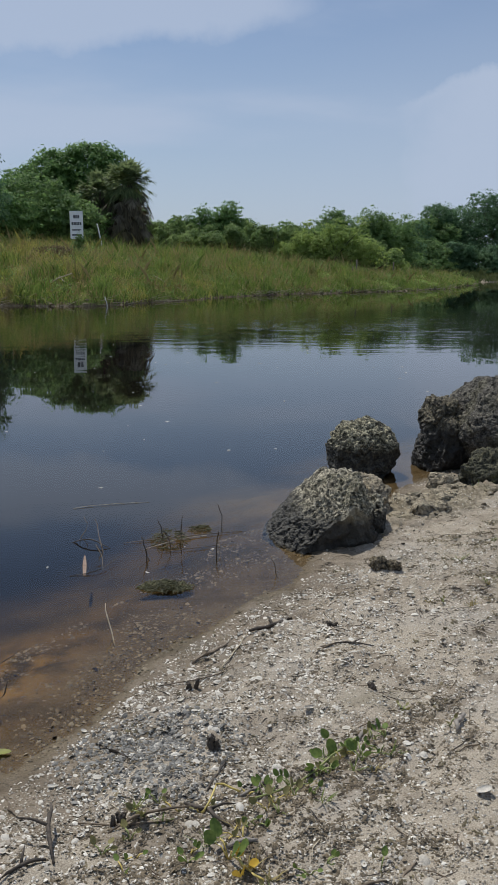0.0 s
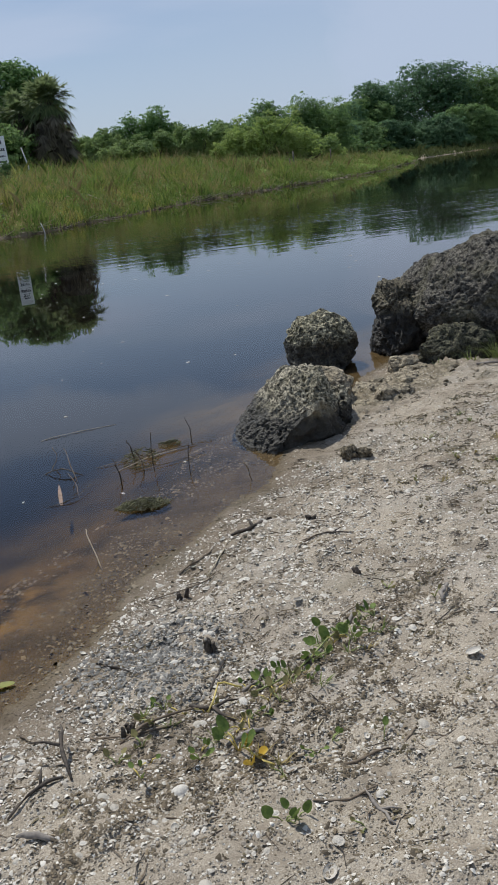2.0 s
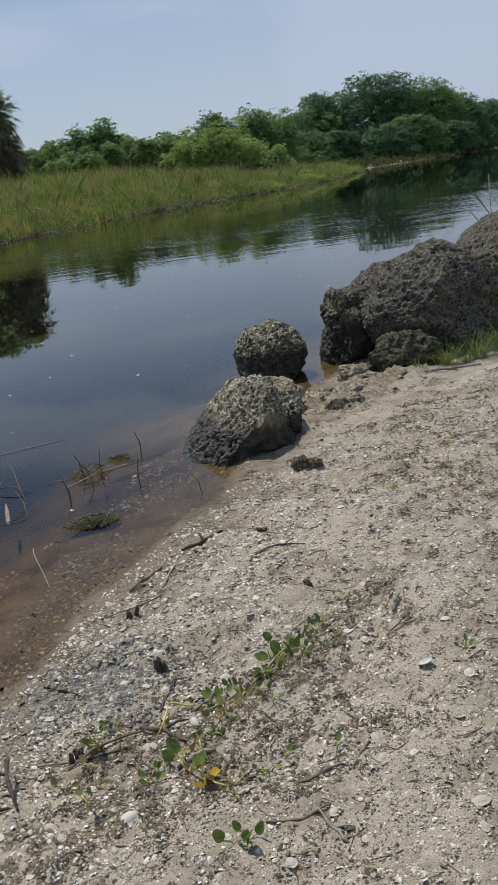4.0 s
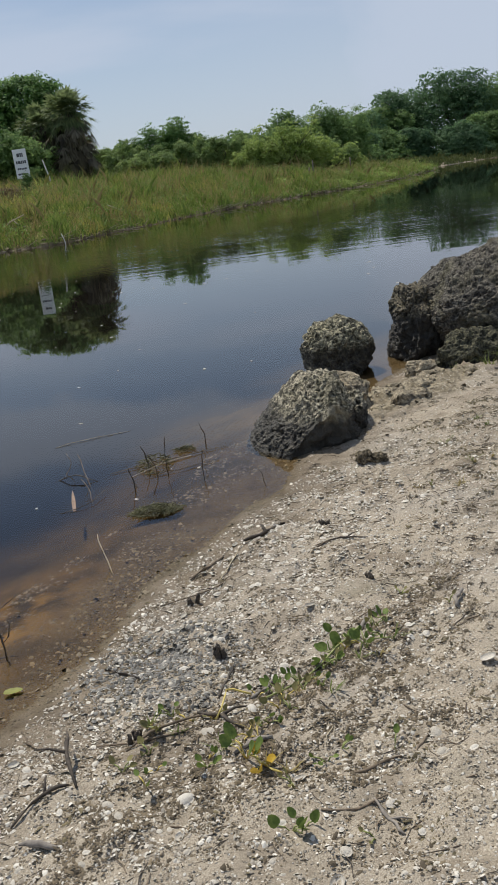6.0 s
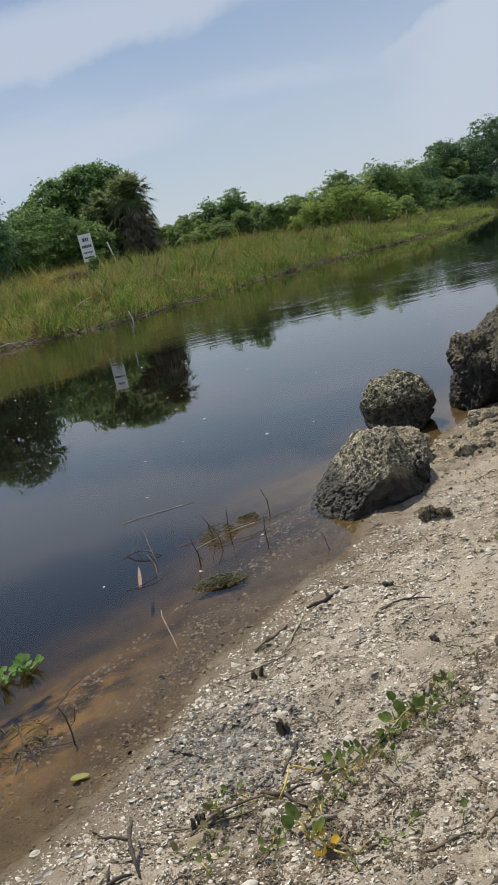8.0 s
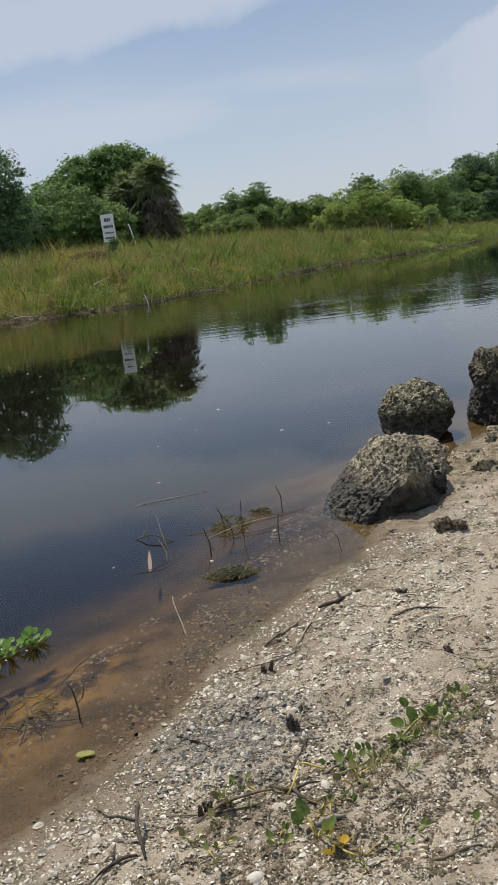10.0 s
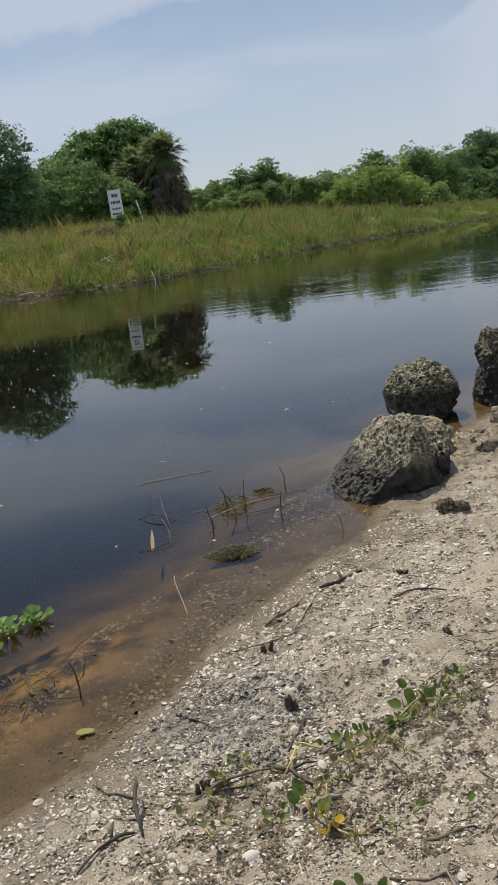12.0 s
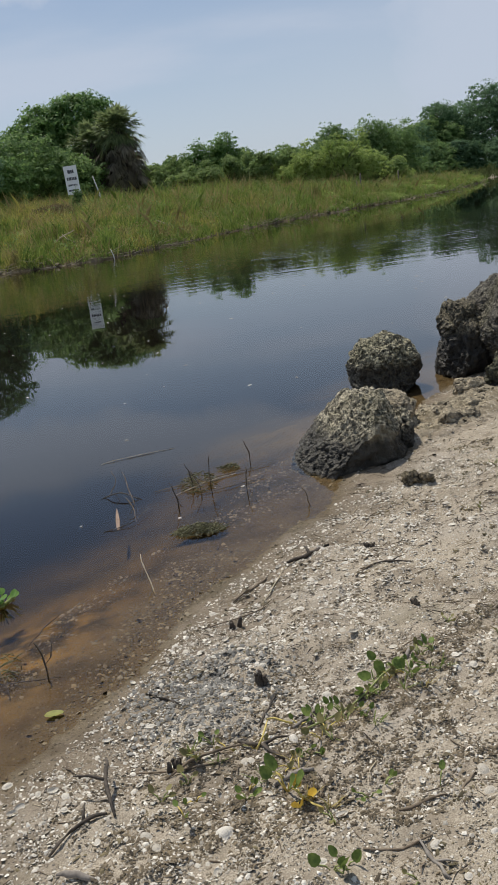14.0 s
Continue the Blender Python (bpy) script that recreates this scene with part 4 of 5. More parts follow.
def weeds(name, label, count, seed, mat, size, x_range, depth, tall):
    """Low broad-leaved weeds in drifts among the grass."""
    rng = np.random.default_rng(seed)
    k = count * 6
    x = rng.uniform(*x_range, k)
    y = np.interp(x, [p[0] for p in FAR], [p[1] for p in FAR]) + rng.uniform(-2, depth + 4, k)
    f = far_reach(x, y)
    drift = lumps(x, y, 4.0, seed, 3)
    keep = (f > 0.1) & (f < depth) & (drift > 0.35)
    x, y, drift = x[keep][:count], y[keep][:count], drift[keep][:count]
    z = ground_z(x, y) + tall * np.clip(drift, 0, 1) * rng.random(len(x)) ** 0.6
    v, fc = scatter_leaves(rng, np.stack([x, y, z], 1), rng.normal(0, 0.6, (len(x), 3)), size)
    return tagged(new(name, mesh_of(name, v, fc, mat)), label, "weeds", kind="stuff")


weeds("bank_weeds", "broad-leaved green weeds among the bank grass", 22000, 17, SCRUB_LEAF, 0.07, (-32, 22), 18, 0.75)
weeds("bank_weeds", "yellowing weeds among the bank grass", 16000, 18, GRASS, 0.08, (-32, 18), 12, 0.7)
weeds("bank_weeds", "dry brown weeds among the bank grass", 9000, 19, GRASS_DRY, 0.08, (-32, 8), 10, 0.6)


weeds("bank_weeds", "bright lime weeds low along the far waterline", 9000, 20, BUSH_LIGHT, 0.10, (5, 21), 3.0, 0.35)


def bank_edge(count, seed):
    """Clods and rotting stalks along the far waterline."""
    rng = np.random.default_rng(seed)
    clods, stalks = Shape(), Shape()
    for _ in range(count):
        x = rng.uniform(-30, 20)
        y0 = float(np.interp(x, [p[0] for p in FAR], [p[1] for p in FAR]))
        ys_ = y0 + np.linspace(-2.5, 2.5, 26)
        f = far_reach(np.full(26, x), ys_)
        y = float(ys_[np.argmin(np.abs(f - rng.uniform(-0.1, 0.45)))])
        z = max(float(ground_z(x, y)), 0.0)
        if rng.random() < 0.3:
            r = rng.uniform(0.03, 0.12)
            ring = [(x + math.cos(k * 1.05) * r * rng.uniform(0.7, 1.4), y + math.sin(k * 1.05) * r * rng.uniform(0.6, 1.2), z + rng.uniform(-0.03, 0.03)) for k in range(6)]
            b = len(clods.v)
            clods.v += ring + [(x, y, z + r * rng.uniform(0.2, 0.6))]
            clods.f += [(b + k, b + (k + 1) % 6, b + 6) for k in range(6)]
        else:
            a, ln = rng.uniform(-0.6, 0.6) + (math.pi if rng.random() < 0.5 else 0), rng.uniform(0.2, 0.8)
            e = (x + math.cos(a) * ln, y + math.sin(a) * ln * 0.5, z + rng.uniform(0.0, 0.3))
            stalks.tube([(x, y, z + 0.02), e], [0.013, 0.006], 4)
    tagged(new("mud_clods", clods.mesh("mud_clods", MUD)), "dark clods of mud along the far waterline", "mud clods", kind="stuff")
    tagged(new("dead_stalks", stalks.mesh("dead_stalks", TWIG_PALE)), "dead tan stalks leaning over the far waterline", "dead stalks", kind="stuff")


bank_edge(600, 51)

for x, y, h in ((7.98, 57.0, 1.1), (11.25, 62.0, 0.95), (7.7, 56.8, 0.7)):
    z = float(ground_z(x, y))
    tagged(new("dark_stake", Shape().tube([(x, y, z - 0.1), (x + 0.02, y, z + h)], [0.05, 0.04], 6).mesh("dark_stake", POST, True)), "short dark stake standing in the bank grass", "stake", "dark stakes on the bank")
tagged(new("white_scrap", Shape().rod([(0.52, 44.1, 0.10), (0.60, 44.1, 0.13), (0.72, 44.12, 0.12)], 0.07, 4).mesh("white_scrap", POLE_WHITE, True)), "small white scrap of rubbish at the far waterline", "litter")

# ---- dead growth on the far bank ----
tree("shrub", "dead brown shrub sunk in the bank grass", "shrub", (-8.15, 41.2), [(0, 0, 0.35, 0.8, 0.5, 0.35), (0.5, 0, 0.25, 0.6, 0.4, 0.3), (-0.7, 0.1, 0.3, 0.5, 0.4, 0.3)], 3500, 0.08, DEAD_LEAF, 0.03, 281)
tree("shrub", "dark green weedy shrub at the sign's foot", "shrub", (-7.7, 45.3), [(0, 0, 0.5, 0.3, 0.3, 0.45), (0.1, 0, 0.9, 0.2, 0.2, 0.3), (-0.15, 0, 0.3, 0.35, 0.3, 0.3)], 2500, 0.08, BUSH_LEAF, 0.02, 282)
for i, pts in enumerate([[(-6.9, 33, 0.04), (-6.45, 33.05, 0.35), (-5.92, 33.1, 0.54)], [(-6.4, 33.2, 0.45), (-6.2, 33, 0.25), (-5.9, 32.95, 0.1)], [(-3.35, 38, 0.6), (-2.8, 37.9, 0.3), (-2.2, 37.8, 0.06)],
                         [(-4.1, 35.4, 0.3), (-3.85, 35.3, 0.15), (-3.5, 35.2, 0.03)], [(-9.2, 30.6, 0.1), (-8.7, 30.55, 0.16), (-8.2, 30.6, 0.08)]]):
    base = max(float(ground_z(pts[0][0], pts[0][1])), 0.0)
    lift = max(0.0, base - min(p[2] for p in pts) - 0.1)
    tagged(new("branch", Shape().rod([(x, y, z + lift) for x, y, z in pts], 0.022, 290 + i).mesh("branch", TWIG_PALE, True)), "bare tan dead branch lying on the bank grass", "branch", "dead branches on the far bank")


# ---- beach litter ----
def shell_mesh(seed, ribs):
    """One clam valve: a domed, fan-shaped bowl with an umbo, hollow below."""
    rng = random.Random(seed)
    s = Shape()
    seg, rings = 14, 4
    for inner in (0, 1):
        for r in range(rings + 1):
            q = r / rings
            for k in range(seg):
                w = 2 * math.pi * k / seg
                rad = 0.5 * (1 + 0.10 * math.cos(w) + (0.03 * math.cos(ribs * w) if ribs else 0))
                x, y = math.cos(w) * rad * q, math.sin(w) * rad * q * 0.82
                z = 0.26 * (1 - q ** 2) ** 0.8 - inner * 0.035
                s.v.append((x + 0.14 * (1 - q) - 0.1, y, z))
    ring = lambda i, r, k: i * (rings + 1) * seg + r * seg + k % seg
    for i in (0, 1):
        for r in range(rings):
            for k in range(seg):
                q = (ring(i, r, k), ring(i, r, k + 1), ring(i, r + 1, k + 1), ring(i, r + 1, k))
                s.f.append(q[::-1] if i == 0 else q)
    for k in range(seg):
        s.f.append((ring(0, rings, k), ring(0, rings, k + 1), ring(1, rings, k + 1), ring(1, rings, k)))
    return s.mesh("seashell", SHELL, True)


SHELLS = [shell_mesh(i, i * 4 % 11) for i in range(4)]
rng = random.Random(11)


def put_shell(x, y, size, label, tip=None):
    ob = new("seashell", rng.choice(SHELLS))
    z = max(float(ground_z(x, y)), -0.3) + 0.001
    flip = 180 if rng.random() < 0.25 else 0
    ob.matrix_world = pose(x, y, z + (0.2 * size if flip else 0), flip + rng.uniform(-14, 14), rng.uniform(-14, 14), rng.uniform(0, 360)) @ Matrix.Diagonal((size, size * rng.uniform(0.75, 1.0), size * rng.uniform(0.7, 1.0), 1))
    return tagged(ob, label, "seashell", "shells scattered on the beach")


for x, y, size in [(0.31, 2.45, 0.032), (-0.02, 2.06, 0.04), (-0.15, 2.0, 0.036), (0.07, 1.74, 0.03), (0.40, 1.72, 0.035), (0.41, 1.81, 0.045), (0.62, 2.05, 0.045), (-0.2, 1.75, 0.05), (-0.35, 1.35, 0.05), (0.1, 1.4, 0.045),
                   (0.2, 1.3, 0.045), (0.55, 1.5, 0.05), (-0.15, 1.42, 0.045), (-0.55, 2.25, 0.03), (-0.62, 2.0, 0.035)]:
    put_shell(x, y, size, "large pale clam shell on the sand")
count = 0
while count < 280:
    y = rng.uniform(0.95, 4.1)
    x = rng.uniform(-1.1, 1.3)
    s = float(shore_distance(x, y, NEAR))
    if s < 0.03 or rng.random() > (0.35 if s < 0.12 else 1.0 if s < 0.8 else 0.3):
        continue
    put_shell(x, y, rng.uniform(0.016, 0.034), "pale broken clam shell on the shell sand")
    count += 1


def grit(name, label, category, count, seed, mat, lo, hi, region, flat=0.45, weight=None, long=1.0):
    """Many small angular fragments joined in one mesh."""
    rng = np.random.default_rng(seed)
    k = count * 7
    x, y = rng.uniform(region[0], region[1], k), rng.uniform(region[2], region[3], k)
    s = shore_distance(x, y, NEAR)
    keep = (s > region[4]) & (s < region[5])
    if weight is not None:
        keep &= rng.random(k) < weight(x, y, s)
    x, y = x[keep][:count], y[keep][:count]
    k = len(x)
    size = lo * (hi / lo) ** (rng.random(k) ** 2.2)
    z = ground_z(x, y) + size * flat * 0.15
    base = np.array([(1, 0, 0), (0.5, 0.75, 0.05), (-0.5, 0.78, -0.05), (-1, 0.05, 0.05), (-0.45, -0.76, 0), (0.5, -0.74, 0), (0.05, 0.02, 0.9)]) * 0.5
    faces = np.array([(i, (i + 1) % 6, 6) for i in range(6)])
    v = base[None] * rng.uniform(0.7, 1.25, (k, 7, 1)) * size[:, None, None]
    v[..., 0] *= long
    v[..., 2] *= flat
    a, t, b = rng.uniform(0, 2 * np.pi, k), rng.normal(0, 0.35, k), rng.normal(0, 0.35, k)
    v[..., 2] += v[..., 0] * t[:, None] + v[..., 1] * b[:, None]
    c, s_ = np.cos(a)[:, None], np.sin(a)[:, None]
    vx, vy = v[..., 0] * c - v[..., 1] * s_, v[..., 0] * s_ + v[..., 1] * c
    v = np.stack([vx + x[:, None], vy + y[:, None], v[..., 2] + z[:, None]], -1)
    f = faces[None] + (np.arange(k) * 7)[:, None, None]
    ob = new(name, mesh_of(name, v.reshape(-1, 3), f.reshape(-1, 3), mat))
    return tagged(ob, label, category, kind="stuff")


def patchy(size, seed, bias):
    """Drifts, thin on the smooth strip of sand below the boulders."""
    return lambda x, y, s: np.clip(bias + 0.7 * lumps(x, y, size, seed, 2), 0.03, 1) * np.where(y > 3.6, np.clip(np.abs(y - 4.42 - 0.6 * (x - 0.9)) / 0.32 + 0.15 * lumps(x, y, 0.4, 3, 2), 0.08, 1), 1)


grit("shell_grit", "crushed pale shell grit strewn over the sand", "shell grit", 46000, 21, HASH, 0.004, 0.015, (-1.2, 2.2, 0.9, 4.4, 0.05, 3.0), weight=patchy(0.5, 5, 0.7))
grit("shell_grit", "dense fine shell crumbs covering the sand by the vines", "shell grit", 32000, 32, HASH_DULL, 0.003, 0.010, (-0.7, 1.15, 1.3, 2.9, 0.08, 3.0), flat=0.55, weight=patchy(0.35, 33, 0.75))
grit("dark_grit", "dense dark crumbs between the shells", "grit", 16000, 34, DARKBITS, 0.003, 0.009, (-0.7, 1.15, 1.3, 2.9, 0.08, 3.0), flat=0.6, weight=patchy(0.3, 36, 0.55))
grit("shell_grit", "thick band of broken shells along the waterline", "shell grit", 7500, 22, HASH, 0.006, 0.018, (-1.2, 0.6, 1.2, 4.2, 0.05, 0.8), flat=0.35, weight=patchy(0.4, 6, 0.5))
grit("shell_grit", "shell fragments on the sand by the boulders", "shell grit", 7000, 23, HASH, 0.005, 0.016, (0.2, 3.4, 3.8, 6.2, 0.0, 3.0), weight=patchy(0.6, 7, 0.4))
grit("shell_grit", "shell fragments lying in the brown shallows", "shell grit", 6500, 24, WETHASH, 0.006, 0.024, (-1.6, 0.6, 1.6, 4.9, -0.6, 0.02), flat=0.25, weight=patchy(0.5, 35, 0.55))
grit("dark_grit", "fine dark grit and shell crumbs in the sand", "grit", 20000, 30, DARKBITS, 0.003, 0.008, (-1.2, 2.3, 0.9, 4.6, 0.0, 3.0), weight=patchy(0.6, 15, 0.6))
grit("sand_crust", "knobbly crusted sand between the boulders", "sand crust", 3200, 29, CRUST, 0.012, 0.06, (0.7, 1.8, 4.4, 5.6, 0.0, 1.2), flat=0.6, weight=lambda x, y, s: np.clip(1.7 - np.abs((y - 5.17) - 0.68 * (x - 1.19)) / 0.22, 0, 1) * np.clip(0.6 + lumps(x, y, 0.25, 31, 2), 0, 1))
grit("grey_gravel", "patch of small grey pebbles beside the waterline", "gravel", 3600, 25, PEBBLE, 0.006, 0.022, (-0.65, 0.1, 2.0, 2.75, 0.03, 0.6), weight=lambda x, y, s: np.clip(1.3 - np.hypot(x + 0.27, y - 2.4) / 0.25, 0, 1))
grit("plant_litter", "dark bits of dry plant litter on the sand", "plant litter", 20000, 26, DARKBITS, 0.003, 0.014, (-1.2, 2.6, 0.8, 4.8, 0.02, 3.0), flat=0.4, weight=patchy(0.35, 8, 0.3), long=1.6)
grit("plant_litter", "drift line of dark plant litter around the vines", "plant litter", 12000, 27, DARKBITS, 0.003, 0.012, (-0.5, 0.7, 1.5, 2.6, 0.02, 3.0), flat=0.4, long=1.8,
     weight=lambda x, y, s: np.clip(1.25 - np.abs((y - 1.97) - 0.75 * x) / 0.2, 0, 1) * np.clip(0.6 + lumps(x, y, 0.2, 9, 2), 0, 1))


grit("plant_litter", "small olive-brown clumps of dry litter on the sand", "plant litter", 12000, 43, LITTER, 0.004, 0.014, (-1.2, 2.6, 0.9, 5.2, 0.05, 3.0), flat=0.5, long=1.7, weight=lambda x, y, s: np.clip(1.6 * lumps(x, y, 0.3, 41, 3) - 0.75, 0, 1))


def heaps(count, seed, region, spread):
    """A weight that gathers crumbs into many small heaps, drawn out along the shore."""
    r = np.random.default_rng(seed)
    hx, hy, hs = r.uniform(region[0], region[1], count), r.uniform(region[2], region[3], count), spread * r.uniform(0.4, 1.3, count)

    def weight(x, y, s):
        out = np.zeros(len(x))
        for a, b, c in zip(hx, hy, hs):
            out = np.maximum(out, np.exp(-(((x - a) / c) ** 2 + ((y - b) / (c * 0.6)) ** 2) * 1.6))
        return out * (0.4 + 0.6 * (lumps(x, y, 0.06, seed, 2) > 0))

    return weight


grit("plant_litter", "dark crumbs of rotted weed gathered in small heaps on the sand", "plant litter", 9000, 44, DARKBITS, 0.004, 0.02, (-0.3, 2.4, 2.3, 5.2, 0.1, 3.0), flat=0.6, long=1.4, weight=heaps(110, 45, (-0.2, 2.3, 2.4, 5.1), 0.06))
grit("shell_grit", "pale shell crumbs caught in heaps of weed", "shell grit", 3500, 46, HASH, 0.004, 0.014, (-0.3, 2.4, 2.3, 5.2, 0.1, 3.0), weight=heaps(110, 45, (-0.2, 2.3, 2.4, 5.1), 0.08))
grit("plant_litter", "brown crumbs of dead leaves among the beach vines", "plant litter", 5000, 47, DARKBITS, 0.004, 0.013, (-0.5, 0.6, 1.6, 2.6, 0.05, 3.0), flat=0.8, long=1.5, weight=heaps(40, 48, (-0.4, 0.45, 1.7, 2.4), 0.09))


grit("plant_litter", "olive crumbs of moss and dead grass on the upper beach", "plant litter", 9000, 49, LITTER, 0.004, 0.013, (0.9, 2.6, 3.0, 5.1, 0.2, 3.0), flat=0.6, long=1.6, weight=heaps(70, 50, (1.0, 2.1, 3.0, 4.7), 0.12))


def crooked(points, wobble, seed):
    """A smooth curve through the points, with small kinks."""
    r = random.Random(seed)
    p = [Vector(q) for q in points]
    p = [p[0] * 2 - p[1]] + p + [p[-1] * 2 - p[-2]]
    out = []
    for a, b, c, d in zip(p, p[1:], p[2:], p[3:]):
        for k in range(3):
            t = k / 3
            q = 0.5 * ((b * 2) + (c - a) * t + (a * 2 - b * 5 + c * 4 - d) * t * t + (b * 3 - a - c * 3 + d) * t ** 3)
            out.append(q + Vector((r.uniform(-1, 1), r.uniform(-1, 1), r.uniform(0, 0.6))) * (wobble if out else 0))
    out.append(Vector(points[-1]))
    return out


def twig(ends, radius, mat, label, seed, name="twig", lift=0.0, fork=False):
    r = random.Random(seed)
    pts = [(x, y, max(float(ground_z(x, y)), 0.0) + radius * 0.7 + (lift if i else 0.0)) for i, (x, y) in enumerate(ends)]
    line = crooked(pts, radius * 0.9, seed)
    k = len(line)
    s = Shape().rod(line, radius * 0.62, seed, 7)
    if fork:
        m = line[k // 2]
        d = (line[-1] - line[0])
        e = m + Vector((-d.y, d.x, 0)) * 0.35 + d * 0.2
        s.tube([m, m.lerp(e, 0.5) + Vector((0, 0, radius)), e], [radius * 0.7, radius * 0.5, radius * 0.25], 5)
    ob = new(name, s.mesh(name, mat, True))
    return tagged(ob, label, "twig", "twigs on the sand")


for i, (ends, radius, mat, label, lift, fork) in enumerate([
        ([(-0.47, 1.86), (-0.50, 1.98), (-0.52, 2.08)], 0.010, TWIG_DARK, "blackened forked twig standing up from the sand", 0.05, True),
        ([(-0.62, 1.78), (-0.55, 1.85), (-0.49, 1.87)], 0.009, TWIG_DARK, "crooked dark twig on shell sand", 0.0, True),
        ([(-0.46, 2.47), (-0.41, 2.42), (-0.35, 2.36)], 0.008, TWIG_DARK, "short blackened stick on shell gravel", 0.0, False),
        ([(-0.19, 3.04), (-0.12, 3.12), (-0.06, 3.20)], 0.011, TWIG, "weathered stick on damp sand", 0.0, False),
        ([(-0.08, 2.98), (-0.03, 3.12), (0.02, 3.28)], 0.005, TWIG_PALE, "thin pale reed stalk on the sand", 0.0, False),
        ([(0.03, 3.30), (0.12, 3.36), (0.21, 3.45)], 0.014, TWIG_DARK, "dark knobbly stick on the sand", 0.0, True),
        ([(0.26, 3.03), (0.31, 3.08), (0.36, 3.12)], 0.005, TWIG, "thin dark twig on the sand", 0.0, False),
        ([(0.35, 3.12), (0.42, 3.09), (0.49, 3.04)], 0.006, TWIG_DARK, "thin dark forked twig on the sand", 0.0, True),
        ([(-0.45, 2.08), (-0.32, 2.03), (-0.19, 2.01)], 0.005, TWIG, "long thin root on shell sand", 0.0, False),
        ([(-0.36, 2.00), (-0.26, 2.05), (-0.14, 2.09)], 0.007, TWIG, "brown root curving over the sand", 0.01, False),
        ([(-0.17, 2.11), (-0.10, 2.06), (-0.05, 1.99)], 0.011, TWIG_DARK, "dark rotting stick among the vines", 0.0, True),
        ([(-0.02, 2.12), (0.02, 2.15), (0.05, 2.18)], 0.009, WOOD_GREY, "grey driftwood splinter by the vines", 0.0, False),
        ([(-0.11, 2.17), (-0.08, 2.24), (-0.06, 2.31)], 0.006, TWIG_DARK, "thin blackened twig on gravel", 0.0, False),
        ([(-0.08, 1.90), (-0.03, 1.91), (0.02, 1.92)], 0.012, WOOD_GREY, "grey driftwood stick beside a yellow plant", 0.0, False),
        ([(0.12, 1.71), (0.22, 1.73), (0.31, 1.74)], 0.007, TWIG, "long brown twig on the sand", 0.0, False),
        ([(0.33, 2.36), (0.36, 2.40), (0.40, 2.43)], 0.011, WOOD_GREY, "grey driftwood stick beside the vine", 0.0, False),
        ([(0.63, 2.37), (0.65, 2.43), (0.68, 2.49)], 0.012, WOOD_GREY, "pale split driftwood stick on the sand", 0.01, False),
        ([(0.10, 1.60), (0.18, 1.60), (0.25, 1.62)], 0.006, TWIG, "thin dark twig on the sand", 0.0, False),
        ([(0.22, 1.62), (0.24, 1.55), (0.26, 1.50)], 0.007, WOOD_GREY, "small grey driftwood splinter", 0.0, True),
        ([(0.33, 1.72), (0.36, 1.76), (0.39, 1.80)], 0.006, TWIG, "thin brown twig beside a shell", 0.0, False),
        ([(1.74, 5.30), (1.90, 5.25), (2.08, 5.18)], 0.016, WOOD_GREY, "long grey branch lying before the boulders", 0.0, False),
        ([(2.1, 5.0), (2.3, 4.9), (2.5, 4.95)], 0.014, TWIG_DARK, "dark branch lying on the sand", 0.0, True),
        ([(0.9, 2.9), (0.98, 2.83), (1.06, 2.85)], 0.006, TWIG_DARK, "thin dark forked twig on the sand", 0.0, True),
        ([(-0.30, 2.85), (-0.12, 2.90), (-0.04, 2.98)], 0.004, TWIG, "thin root half buried in sand", 0.0, False),
        ([(-0.9, 1.5), (-0.84, 1.42), (-0.80, 1.38)], 0.008, TWIG_DARK, "short dark twig on shell sand", 0.0, False),
        ([(-0.68, 2.22), (-0.65, 2.16), (-0.62, 2.12)], 0.005, TWIG, "small twig at the waterline", 0.0, False)]):
    twig(ends, radius * 0.72, mat, label, 200 + i, lift=lift, fork=fork)

# a flat splinter of driftwood
DRIFT_Z = float(ground_z(-0.53, 1.67)) + 0.006
s = Shape()
line = crooked([(-0.58, 1.69, DRIFT_Z), (-0.530, 1.675, DRIFT_Z + 0.004), (-0.48, 1.66, DRIFT_Z)], 0.004, 5)
s.tube(line, [0.003, 0.007, 0.0085, 0.008, 0.0075, 0.006, 0.002], 7)
tagged(new("driftwood", s.mesh("driftwood", WOOD_GREY, True)), "flat grey splinter of driftwood on shell sand", "driftwood")


def twiglets(name, label, count, seed, mat, lo, hi, thick):
    """Countless little stalks and rootlets lying on the sand."""
    r = random.Random(seed)
    s = Shape()
    while count:
        x, y = r.uniform(-1.1, 2.4), r.uniform(0.95, 5.2)
        if float(shore_distance(x, y, NEAR)) < 0.06:
            continue
        a, ln = r.uniform(0, 2 * math.pi), r.uniform(lo, hi)
        ex, ey = x + math.cos(a) * ln, y + math.sin(a) * ln
        mx, my = (x + ex) / 2 + r.uniform(-0.15, 0.15) * ln, (y + ey) / 2 + r.uniform(-0.15, 0.15) * ln
        rad = thick * r.uniform(0.6, 1.3)
        zs = ground_z([x, mx, ex], [y, my, ey])
        s.tube([(x, y, zs[0] + rad), (mx, my, zs[1] + rad * 2.5), (ex, ey, zs[2] + rad)], [rad, rad * 0.9, rad * 0.4], 4)
        count -= 1
    tagged(new(name, s.mesh(name, mat)), label, "plant litter", kind="stuff")


